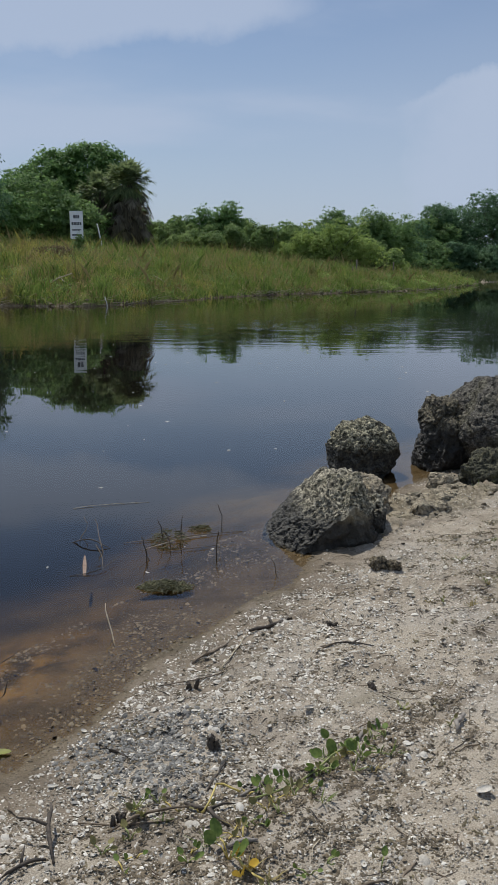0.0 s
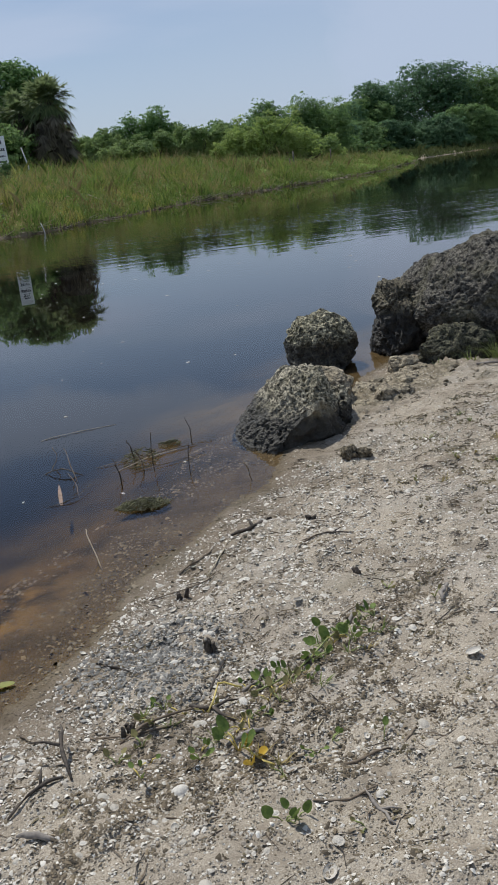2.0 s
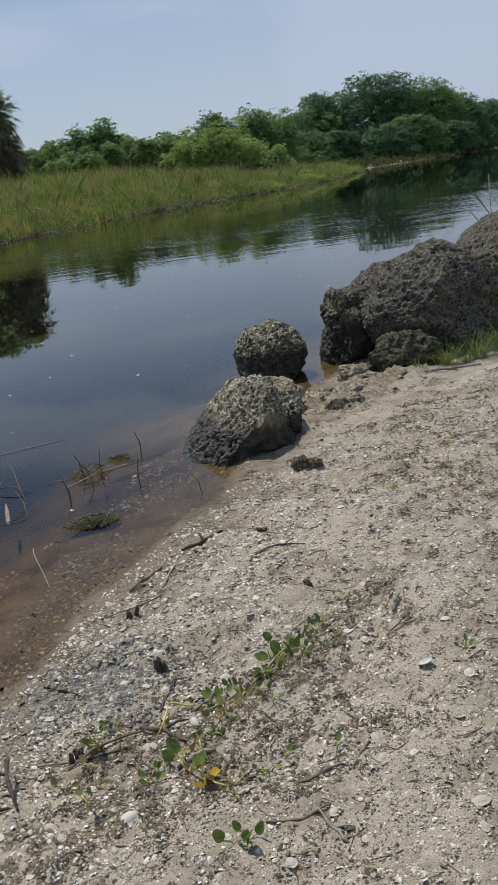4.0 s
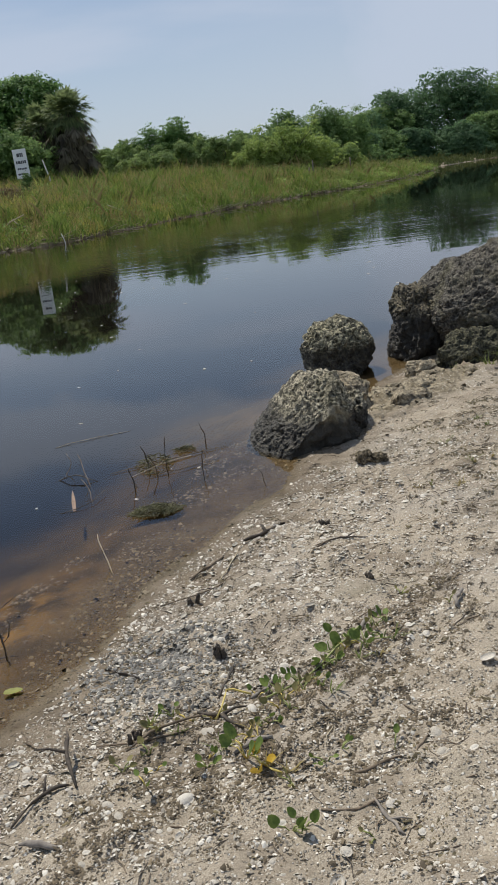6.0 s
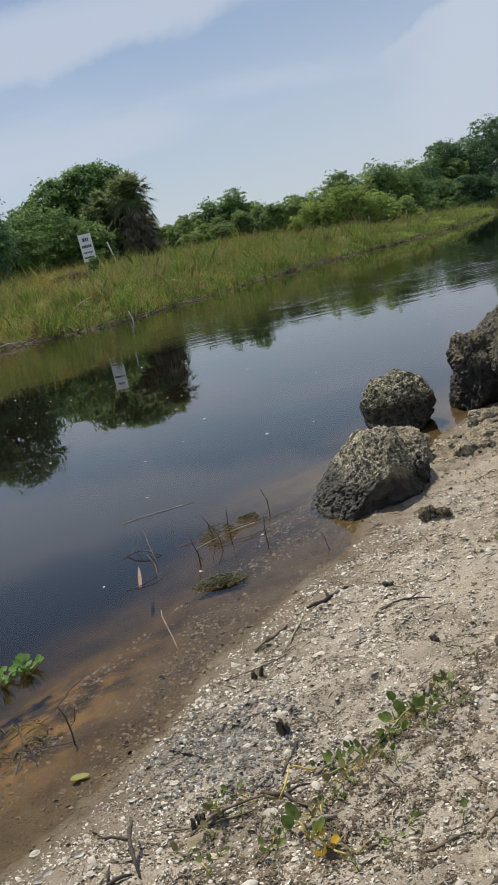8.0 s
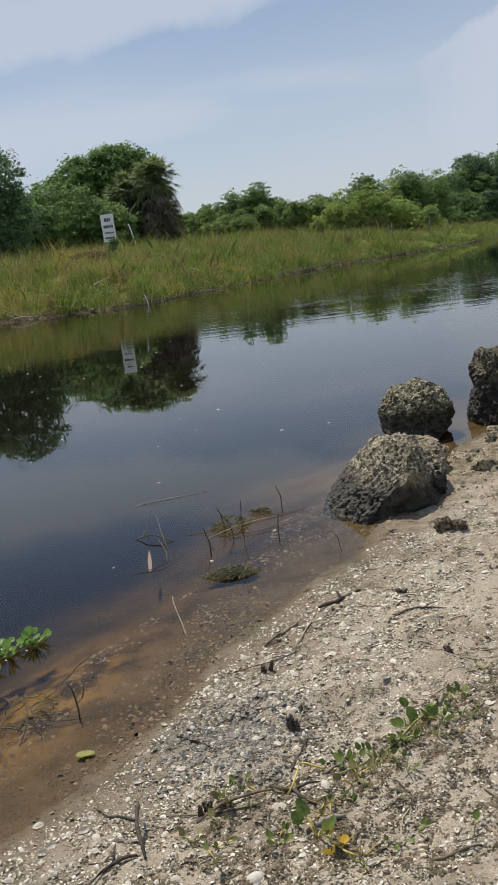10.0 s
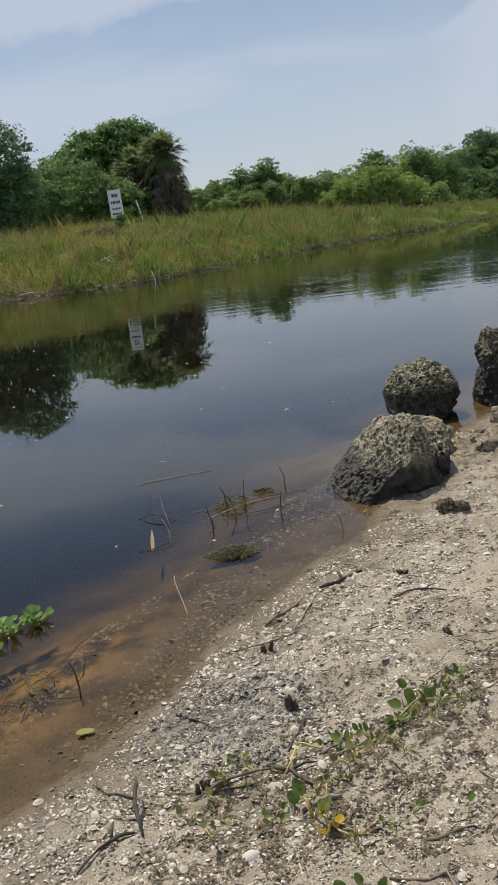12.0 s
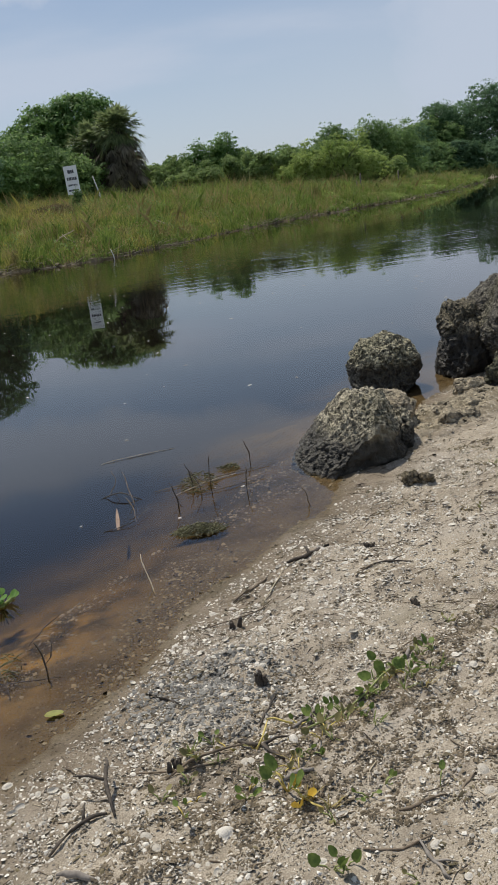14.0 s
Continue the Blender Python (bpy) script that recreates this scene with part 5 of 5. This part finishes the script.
twiglets("rootlets", "thin dark rootlets and stalks scattered on the sand", 330, 61, TWIG_DARK, 0.02, 0.09, 0.0014)
twiglets("rootlets", "thin brown rootlets scattered on the sand", 420, 62, TWIG, 0.02, 0.08, 0.0017)
twiglets("straw", "pale bits of straw scattered on the sand", 200, 63, TWIG_PALE, 0.02, 0.08, 0.0013)


def wrack(name, label, count, seed, mat, region, per=26):
    """Small tangled heaps of dry stalks and crumbs, as the water left them."""
    r = random.Random(seed)
    s = Shape()
    while count:
        x, y = r.uniform(region[0], region[1]), r.uniform(region[2], region[3])
        if float(shore_distance(x, y, NEAR)) < 0.1:
            continue
        size, a0 = r.uniform(0.015, 0.055), r.uniform(-0.5, 0.5)
        for _ in range(int(per * r.uniform(0.5, 1.3))):
            cx, cy = x + r.gauss(0, size * 0.75), y + r.gauss(0, size * 0.4)
            a, ln, rad = a0 + r.gauss(0, 0.8), r.uniform(0.006, 0.03), r.uniform(0.0006, 0.0018)
            dx, dy = math.cos(a) * ln, math.sin(a) * ln
            z = float(ground_z(cx, cy)) + rad + abs(r.gauss(0, 0.006))
            s.tube([(cx - dx, cy - dy, z - 0.002), (cx + r.uniform(-0.2, 0.2) * ln, cy + r.uniform(-0.2, 0.2) * ln, z + 0.003), (cx + dx, cy + dy, z)], [rad * 0.6, rad, rad * 0.5], 4)
        count -= 1
    tagged(new(name, s.mesh(name, mat)), label, "plant litter", kind="stuff")


wrack("wrack", "thin dark stalks of dried weed strewn over the sand", 60, 64, TWIG_DARK, (0.0, 2.3, 2.5, 5.0), 9)
wrack("wrack", "thin brown stalks of dried weed strewn over the sand", 70, 65, DARKBITS, (-0.3, 2.2, 2.4, 5.0), 10)


def stump(place, height, label, seed):
    """A jagged snag of dark wood poking out of the sand."""
    r = random.Random(seed)
    z = float(ground_z(*place))
    s = Shape()
    for k in range(4):
        dx, dy = r.uniform(-0.014, 0.014), r.uniform(-0.014, 0.014)
        h = height * r.uniform(0.5, 1.0)
        s.tube(crooked([(place[0] + dx, place[1] + dy, z - 0.02), (place[0] + dx * 1.4, place[1] + dy, z + h * 0.6), (place[0] + dx * 1.8, place[1] + dy, z + h)], 0.004, seed + k), [0.009, 0.009, 0.008, 0.007, 0.006, 0.004, 0.002], 6)
    tagged(new("snag", s.mesh("snag", TWIG_DARK, True)), label, "snag")


stump((-0.09, 2.37), 0.065, "dark jagged root snag poking out of gravel", 3)
stump((-0.18, 2.84), 0.04, "small clump of dark rotten wood on sand", 4)
stump((-0.34, 2.05), 0.035, "small dark knot of wood on sand", 6)
stump((0.44, 2.72), 0.03, "small dark clump of litter on sand", 7)
stump((0.36, 3.32), 0.03, "small dark clump of litter on sand", 8)


# ---- beach plants ----
def sprig(name, label, place, leaves, mat, stem_mat, seed, size=0.05, spread=0.06, tall=0.03, flat=False):
    """A small plant: stems from one root, one leaf on each."""
    r = random.Random(seed)
    ob = thing(name, label, "plant", (place[0], place[1], float(ground_z(*place)) - 0.003), "small plants on the beach")
    for k in range(leaves):
        az = r.uniform(0, 2 * math.pi)
        d = Vector((math.cos(az), math.sin(az), 0))
        end = d * spread * r.uniform(0.4, 1.0) + Vector((0, 0, tall * r.uniform(0.5, 1.2)))
        part("stem", Shape().tube([(0, 0, 0), end * 0.5 + Vector((0, 0, tall * 0.3)), end], [0.0022, 0.002, 0.0015], 5).mesh("stem", stem_mat, True), ob)
        tilt = Vector((r.uniform(-0.5, 0.5), r.uniform(-0.9, 0.1), 0.7 if not flat else 2.0))
        ln = size * r.uniform(0.7, 1.2)
        part("leaf", Shape().leaf(end, d * 0.6 + Vector((0, 0, r.uniform(0.1, 1.4))), tilt, ln, ln * r.uniform(0.7, 0.95), 0.2).mesh("leaf", mat, True), ob)
    return ob


for i, (x, y, k, sz) in enumerate([(0.27, 2.35, 3, 0.055), (0.25, 2.25, 4, 0.055), (0.20, 2.20, 4, 0.05), (0.12, 2.14, 4, 0.042), (0.06, 2.11, 4, 0.04), (0.33, 2.28, 4, 0.03), (0.39, 2.30, 4, 0.03)]):
    sprig("beach_vine", "green oval-leaved beach vine creeping over shell sand", (x, y), k, LEAF, STEM_GREEN, 300 + i, sz * 0.54, 0.05, 0.03)
tagged(new("vine_runner", Shape().tube(crooked([(0.02, 2.10, 0.08), (0.15, 2.17, 0.09), (0.25, 2.28, 0.095), (0.36, 2.40, 0.10)], 0.006, 9), [0.003] * 10, 5).mesh("vine_runner", STEM_GREEN, True)), "creeping green vine runner on the sand", "vine")
sprig("beach_vine", "small wilting plant with one yellow leaf and stem", (-0.05, 1.87), 4, LEAF, STEM_YELLOW, 320, 0.05, 0.05, 0.05)
sprig("beach_vine", "yellowed leaves lying on the sand by the vine", (-0.02, 1.83), 4, LEAF_YELLOW, STEM_YELLOW, 321, 0.028, 0.05, 0.02)
tagged(new("vine_runner", Shape().tube(crooked([(-0.04, 1.86, 0.085), (0.0, 1.79, 0.10), (0.03, 1.76, 0.095)], 0.006, 19), [0.003] * 7, 5).mesh("vine_runner", STEM_YELLOW, True)), "curling yellow vine runner on the sand", "vine")
tagged(new("vine_runner", Shape().tube(crooked([(-0.12, 2.05, 0.07), (-0.08, 2.13, 0.10), (-0.02, 2.13, 0.08)], 0.006, 20), [0.003] * 7, 5).mesh("vine_runner", STEM_YELLOW, True)), "arching yellow vine runner on the sand", "vine")
for i, (x, y, k, sz, mat) in enumerate([(-0.15, 1.87, 4, 0.035, LEAF), (0.14, 1.80, 4, 0.022, LEAF), (0.18, 1.83, 3, 0.02, LEAF), (0.30, 1.77, 1, 0.035, LEAF), (0.05, 1.73, 4, 0.025, LEAF_OLIVE), (-0.27, 2.05, 5, 0.035, LEAF_OLIVE), (-0.24, 2.12, 3, 0.03, LEAF),
                                        (-0.3, 1.98, 4, 0.03, LEAF_OLIVE), (0.03, 1.56, 4, 0.05, LEAF), (0.06, 1.57, 3, 0.045, LEAF), (0.02, 2.0, 3, 0.03, LEAF), (0.08, 2.02, 4, 0.025, LEAF_OLIVE), (0.5, 2.55, 3, 0.02, LEAF_OLIVE), (0.62, 2.42, 2, 0.03, LEAF_OLIVE),
                                        (0.86, 3.5, 4, 0.03, LEAF_OLIVE), (-0.36, 1.9, 3, 0.03, LEAF_OLIVE), (0.2, 1.5, 2, 0.02, LEAF_OLIVE), (0.75, 2.1, 3, 0.03, LEAF)]):
    sprig("seedling", "small green seedling on the shell sand" if mat is LEAF else "small withered plant on the shell sand", (x, y), k, mat, STEM_GREEN, 340 + i, sz * 0.7, 0.035, 0.022)


r = random.Random(77)
for i in range(16):
    k = i / 15
    x, y = -0.02 + 0.42 * k + r.uniform(-0.04, 0.04), 2.03 + 0.33 * k + r.uniform(-0.06, 0.06)
    sprig("beach_vine", "small crumpled vine leaves among dry litter", (x, y), r.choice((2, 3, 3)), r.choice((LEAF, LEAF, LEAF_OLIVE)), r.choice((STEM_GREEN, STEM_YELLOW)), 600 + i, r.uniform(0.018, 0.032), 0.035, 0.022)
for i in range(9):
    x, y = r.uniform(-0.32, 0.0), r.uniform(1.82, 2.1)
    sprig("beach_vine", "small wilted vine leaves among dry litter", (x, y), r.choice((2, 3)), r.choice((LEAF, LEAF_OLIVE, LEAF_OLIVE)), STEM_YELLOW, 630 + i, r.uniform(0.016, 0.03), 0.035, 0.02)


def tuft(place, blades, tall, seed, mat, label):
    r = random.Random(seed)
    z = float(ground_z(*place)) - 0.005
    s = Shape()
    for _ in range(blades):
        az, q = r.uniform(0, 2 * math.pi), r.uniform(0, 0.5)
        x, y = place[0] + math.cos(az) * q * tall * 0.6, place[1] + math.sin(az) * q * tall * 0.5
        az = r.uniform(0, 2 * math.pi)
        h = tall * r.uniform(0.5, 1.1)
        s.blade((x, y, z), (x + math.cos(az) * h * r.uniform(0.3, 1.3), y + math.sin(az) * h * 0.6, z + h), 0.004, h * r.uniform(0.1, 0.6))
    tagged(new("grass_tuft", s.mesh("grass_tuft", mat)), label, "grass", "grass tufts by the boulders")


for i, (x, y, k, h) in enumerate([(1.95, 5.45, 110, 0.2), (2.15, 5.42, 130, 0.25), (2.35, 5.45, 130, 0.27), (2.6, 5.45, 110, 0.3), (2.05, 5.36, 60, 0.15), (1.75, 5.4, 34, 0.12), (1.55, 5.45, 10, 0.12)]):
    tuft((x, y), k, h, 400 + i, GRASS_NEAR, "green grass tuft at the foot of the boulders")
for i, (x, y) in enumerate([(0.42, 2.28), (0.36, 2.2), (0.2, 2.05), (-0.02, 1.98), (-0.22, 2.02), (0.05, 1.78), (0.3, 2.22), (0.1, 2.1), (-0.1, 1.93), (0.0, 1.82), (-0.3, 2.08), (0.15, 2.15), (0.24, 2.3), (0.95, 3.4), (1.1, 3.7), (1.2, 3.3)]):
    tuft((x, y), 12, 0.05, 420 + i, GRASS_DRY if i % 2 else GRASS_NEAR, "thin wisp of grass on the sand")
for i in range(34):
    x, y = r.gauss(1.45, 0.25), r.gauss(3.75, 0.42)
    tuft((x, y), r.choice((8, 12, 16)), r.uniform(0.02, 0.05), 450 + i, r.choice((GRASS_DRY, GRASS_NEAR, GRASS_DRY)), "low wisp of dry olive grass on the upper beach")
r = random.Random(8)
reed = thing("reed", "green reed growing in water behind the boulders", "reed", (3.75, 8.9, -0.05))
part("stem", Shape().tube([(0, 0, 0), (0.02, 0, 0.6), (0.0, 0, 1.15)], [0.008, 0.007, 0.004], 6).mesh("stem", STEM_GREEN, True), reed)
for k in range(7):
    a = 1.1 if k % 2 else -1.0
    z = 0.3 + 0.11 * k
    part("leaf", Shape().blade((0.01, 0, z), (0.01 + a * 0.28, r.uniform(-0.1, 0.1), z + 0.38), 0.03, 0.06).mesh("leaf", GRASS_NEAR), reed)


# ---- in and on the water ----
def hyacinth(place, leaves, seed, label, spread=0.11):
    r = random.Random(seed)
    ob = thing("water_hyacinth", label, "water plant", (place[0], place[1], -0.01), "water hyacinths")
    for k in range(leaves):
        az = 2 * math.pi * k / leaves + r.uniform(-0.3, 0.3)
        d = Vector((math.cos(az), math.sin(az), 0))
        q = spread * r.uniform(0.35, 1.1)
        end = d * q + Vector((0, 0, r.uniform(0.012, 0.05)))
        part("stalk", Shape().tube([d * 0.01, end * 0.45, end], [0.006, 0.009, 0.004], 6).mesh("stalk", STEM_GREEN, True), ob, "swollen pale green stalk")
        up = d * -0.35 + Vector((r.uniform(-0.3, 0.3), -0.5, 1.0))
        ln = r.uniform(0.026, 0.044)
        part("leaf", Shape().leaf(end - d * 0.01, d + Vector((0, 0, r.uniform(-0.1, 0.9))), up, ln, ln * r.uniform(0.9, 1.1), 0.16, True).mesh("leaf", HYACINTH, True), ob)
    s = Shape()
    for k in range(26):
        az = r.uniform(0, 2 * math.pi)
        s.tube([(0, 0, 0), (math.cos(az) * 0.025, math.sin(az) * 0.025, -0.03), (math.cos(az) * 0.04, math.sin(az) * 0.04, -0.06)], [0.002, 0.0015, 0.001], 3)
    part("roots", s.mesh("roots", TWIG_DARK), ob, "dark feathery roots under water")


for i, (x, y, k) in enumerate([(-1.28, 2.98, 16), (-1.24, 3.10, 15), (-1.33, 3.13, 14), (-1.18, 3.27, 14), (-1.09, 3.34, 15), (-1.25, 3.23, 12)]):
    hyacinth((x - 0.05, y - 0.02), k, 1 + i, "glossy green water hyacinth rosette floating near the shore", 0.06)
lf = Shape().leaf((-0.78, 2.45, 0.004), (1, 0.12, 0), (0, 0, 1), 0.062, 0.04, 0.08)
tagged(new("floating_leaf", lf.mesh("floating_leaf", LEAF_LIME, True)), "yellow-green leaf floating in the shallows", "leaf")


def water_stick(points, radius, mat, label, seed, name="stick"):
    radius *= 0.55
    line = crooked(points, radius * 1.6, seed)
    k = len(line)
    tagged(new(name, Shape().rod(line, radius * 0.75, seed).mesh(name, mat, True)), label, "stick", "sticks in the shallows")


for i, (pts, radius, mat, label) in enumerate([
        ([(-0.49, 3.23, -0.04), (-0.54, 3.34, 0.05), (-0.56, 3.40, 0.11)], 0.005, TWIG_PALE, "straight pale reed stalk leaning out of the water"),
        ([(-0.83, 2.71, -0.06), (-0.825, 2.71, 0.05), (-0.85, 2.72, 0.12)], 0.006, TWIG_DARK, "dark forked stick standing in the shallows"),
        ([(-0.825, 2.71, 0.04), (-0.80, 2.71, 0.07), (-0.79, 2.72, 0.11)], 0.004, TWIG_DARK, "thin dark stick standing in the shallows"),
        ([(-0.96, 3.0, -0.03), (-0.91, 3.06, 0.0), (-0.86, 3.13, 0.02)], 0.005, TWIG_DARK, "dark stick leaning in the shallows"),
        ([(-0.10, 4.89, -0.05), (-0.10, 4.89, 0.05), (-0.12, 4.89, 0.12)], 0.005, TWIG_DARK, "thin dark reed stub standing in the water"),
        ([(-0.12, 4.34, -0.05), (-0.12, 4.34, 0.06), (-0.11, 4.34, 0.13)], 0.005, TWIG_DARK, "thin dark reed stub standing in the water"),
        ([(-0.07, 4.25, -0.04), (-0.10, 4.30, 0.01), (-0.12, 4.36, 0.05)], 0.004, TWIG_DARK, "thin bent reed in the water"),
        ([(-0.47, 4.26, -0.05), (-0.48, 4.26, 0.06), (-0.50, 4.27, 0.12)], 0.006, TWIG_DARK, "thin dark reed stub standing in the water"),
        ([(-0.44, 4.26, -0.02), (-0.48, 4.27, 0.02), (-0.51, 4.28, 0.05)], 0.005, TWIG_DARK, "short bent reed in the water"),
        ([(-0.31, 4.50, -0.05), (-0.31, 4.50, 0.08), (-0.30, 4.50, 0.17)], 0.005, TWIG_DARK, "thin dark reed stub standing in the water"),
        ([(-0.41, 4.55, -0.05), (-0.42, 4.55, 0.06), (-0.44, 4.55, 0.13)], 0.006, TWIG_DARK, "thin dark reed stub standing in the water"),
        ([(-0.36, 4.42, -0.05), (-0.37, 4.42, 0.05), (-0.40, 4.43, 0.12)], 0.005, TWIG_DARK, "thin dark reed stub standing in the water"),
        ([(-0.62, 4.52, 0.004), (-0.3, 4.62, 0.01), (0.02, 4.74, 0.004)], 0.005, TWIG, "long thin dark stem lying on the water"),
        ([(-0.50, 4.42, 0.003), (-0.35, 4.55, 0.008), (-0.18, 4.66, 0.003)], 0.005, TWIG_PALE, "pale stem lying on the water"),
        ([(-0.43, 4.36, 0.003), (-0.2, 4.44, 0.008), (-0.02, 4.52, 0.003)], 0.004, TWIG, "thin stem lying on the water"),
        ([(-1.01, 5.20, 0.002), (-0.87, 5.27, 0.005), (-0.56, 5.36, 0.002)], 0.0032, TWIG_PALE, "long pale stem floating on dark water"),
        ([(-0.92, 4.55, -0.01), (-0.80, 4.50, 0.03), (-0.68, 4.44, 0.0)], 0.006, TWIG_DARK, "tangled dark twig in the water"),
        ([(-0.70, 4.36, -0.03), (-0.74, 4.46, 0.06), (-0.78, 4.58, 0.12)], 0.005, TWIG, "grey twig leaning out of the water"),
        ([(-0.88, 4.62, -0.02), (-0.84, 4.66, 0.05), (-0.86, 4.7, 0.1)], 0.004, TWIG, "thin grey twig in the water"),
        ([(-0.68, 4.16, -0.02), (-0.70, 4.25, 0.03), (-0.74, 4.32, 0.06)], 0.005, TWIG, "grey twig in the water"),
        ([(-0.82, 4.02, 0.0), (-0.70, 4.06, 0.01), (-0.62, 4.22, 0.02)], 0.004, TWIG_DARK, "thin curved dark twig in the water"),
        ([(-1.12, 2.62, -0.05), (-1.08, 2.72, 0.01), (-1.06, 2.85, -0.02)], 0.004, TWIG_DARK, "dark bent stick in the shallows"),
        ([(-1.02, 2.58, -0.06), (-1.0, 2.7, 0.0), (-1.04, 2.84, 0.03)], 0.004, TWIG_DARK, "dark bent stick in the shallows"),
        ([(-0.92, 2.58, -0.05), (-0.96, 2.68, 0.0), (-1.02, 2.78, 0.03)], 0.004, TWIG_DARK, "dark bent stick in the shallows"),
        ([(-1.05, 2.72, -0.02), (-0.9, 2.7, -0.01), (-0.78, 2.71, -0.015)], 0.004, TWIG_DARK, "dark stick lying in the shallows"),
        ([(0.18, 4.02, -0.03), (0.17, 4.03, 0.04), (0.15, 4.05, 0.09)], 0.004, TWIG, "thin twig at the boulder's foot")]):
    water_stick(pts, radius, mat, label, 500 + i)
sl = Shape().blade((-0.75, 4.02, 0.003), (-0.80, 4.34, 0.003), 0.02, 0.0, (1, 0.1, 0))
tagged(new("reed_leaf", sl.mesh("reed_leaf", TWIG_PALE_BROWN)), "pale brown reed leaf lying at the water's surface", "leaf")


def weed_mat(place, half, count, seed, label, tall=0.03):
    """A mat of tangled stems and scraps at the waterline."""
    r = random.Random(seed)
    s = Shape()
    for _ in range(count):
        q, az = math.sqrt(r.random()), r.uniform(0, 2 * math.pi)
        c = Vector((place[0] + math.cos(az) * q * half[0], place[1] + math.sin(az) * q * half[1], 0.0))
        h = tall * (1 - q * q) * r.uniform(-0.2, 1.1)
        d = Vector((r.uniform(-1, 1), r.uniform(-1, 1), r.uniform(-0.2, 0.5))) * r.uniform(0.015, 0.04)
        s.tube([c + Vector((0, 0, h)) - d, c + Vector((0, 0, h + 0.004)), c + Vector((0, 0, h)) + d], [0.0012, 0.0024, 0.001], 4)
    tagged(new("waterweed_mat", s.mesh("waterweed_mat", WEED)), label, "waterweed")


weed_mat((-0.35, 3.87), (0.12, 0.065), 420, 1, "clump of drying dark waterweed at the waterline", 0.028)
weed_mat((-0.38, 4.58), (0.10, 0.16), 130, 2, "olive waterweed caught among reed stubs", 0.05)
weed_mat((-0.22, 4.78), (0.06, 0.05), 60, 3, "small scrap of waterweed on the water", 0.03)
weed_mat((-1.04, 2.78), (0.13, 0.12), 50, 4, "dark waterweed tangle in the shallows", 0.012)


def flecks(count, seed):
    rng = np.random.default_rng(seed)
    k = count * 3
    x, y = rng.uniform(-5, 3, k), rng.uniform(2.0, 17, k)
    s = shore_distance(x, y, NEAR)
    keep = (s < -0.1) & (rng.random(k) < np.interp(y, [2, 6, 17], [0.5, 1, 0.5]))
    x, y = x[keep][:count], y[keep][:count]
    k = len(x)
    a, ln = rng.uniform(0, 2 * np.pi, k), rng.uniform(0.005, 0.018, k) * np.interp(y, [3, 12], [1, 2.2])
    v = []
    for i in range(5):
        w = a + 2 * np.pi * i / 5
        e = ln * (1.0 if i % 2 else 0.5)
        v.append(np.stack([x + np.cos(w) * e, y + np.sin(w) * e * 0.8, np.full(k, 0.002)], 1))
    v.append(np.stack([x, y, np.full(k, 0.006)], 1))
    v = np.stack(v, 1).reshape(-1, 3)
    f = np.array([(i, (i + 1) % 5, 5) for i in range(5)])[None] + (np.arange(k) * 6)[:, None, None]
    tagged(new("floating_flecks", mesh_of("floating_flecks", v, f.reshape(-1, 3), FOAM)), "pale specks and scraps floating on the water", "flecks", kind="stuff")


flecks(80, 4)
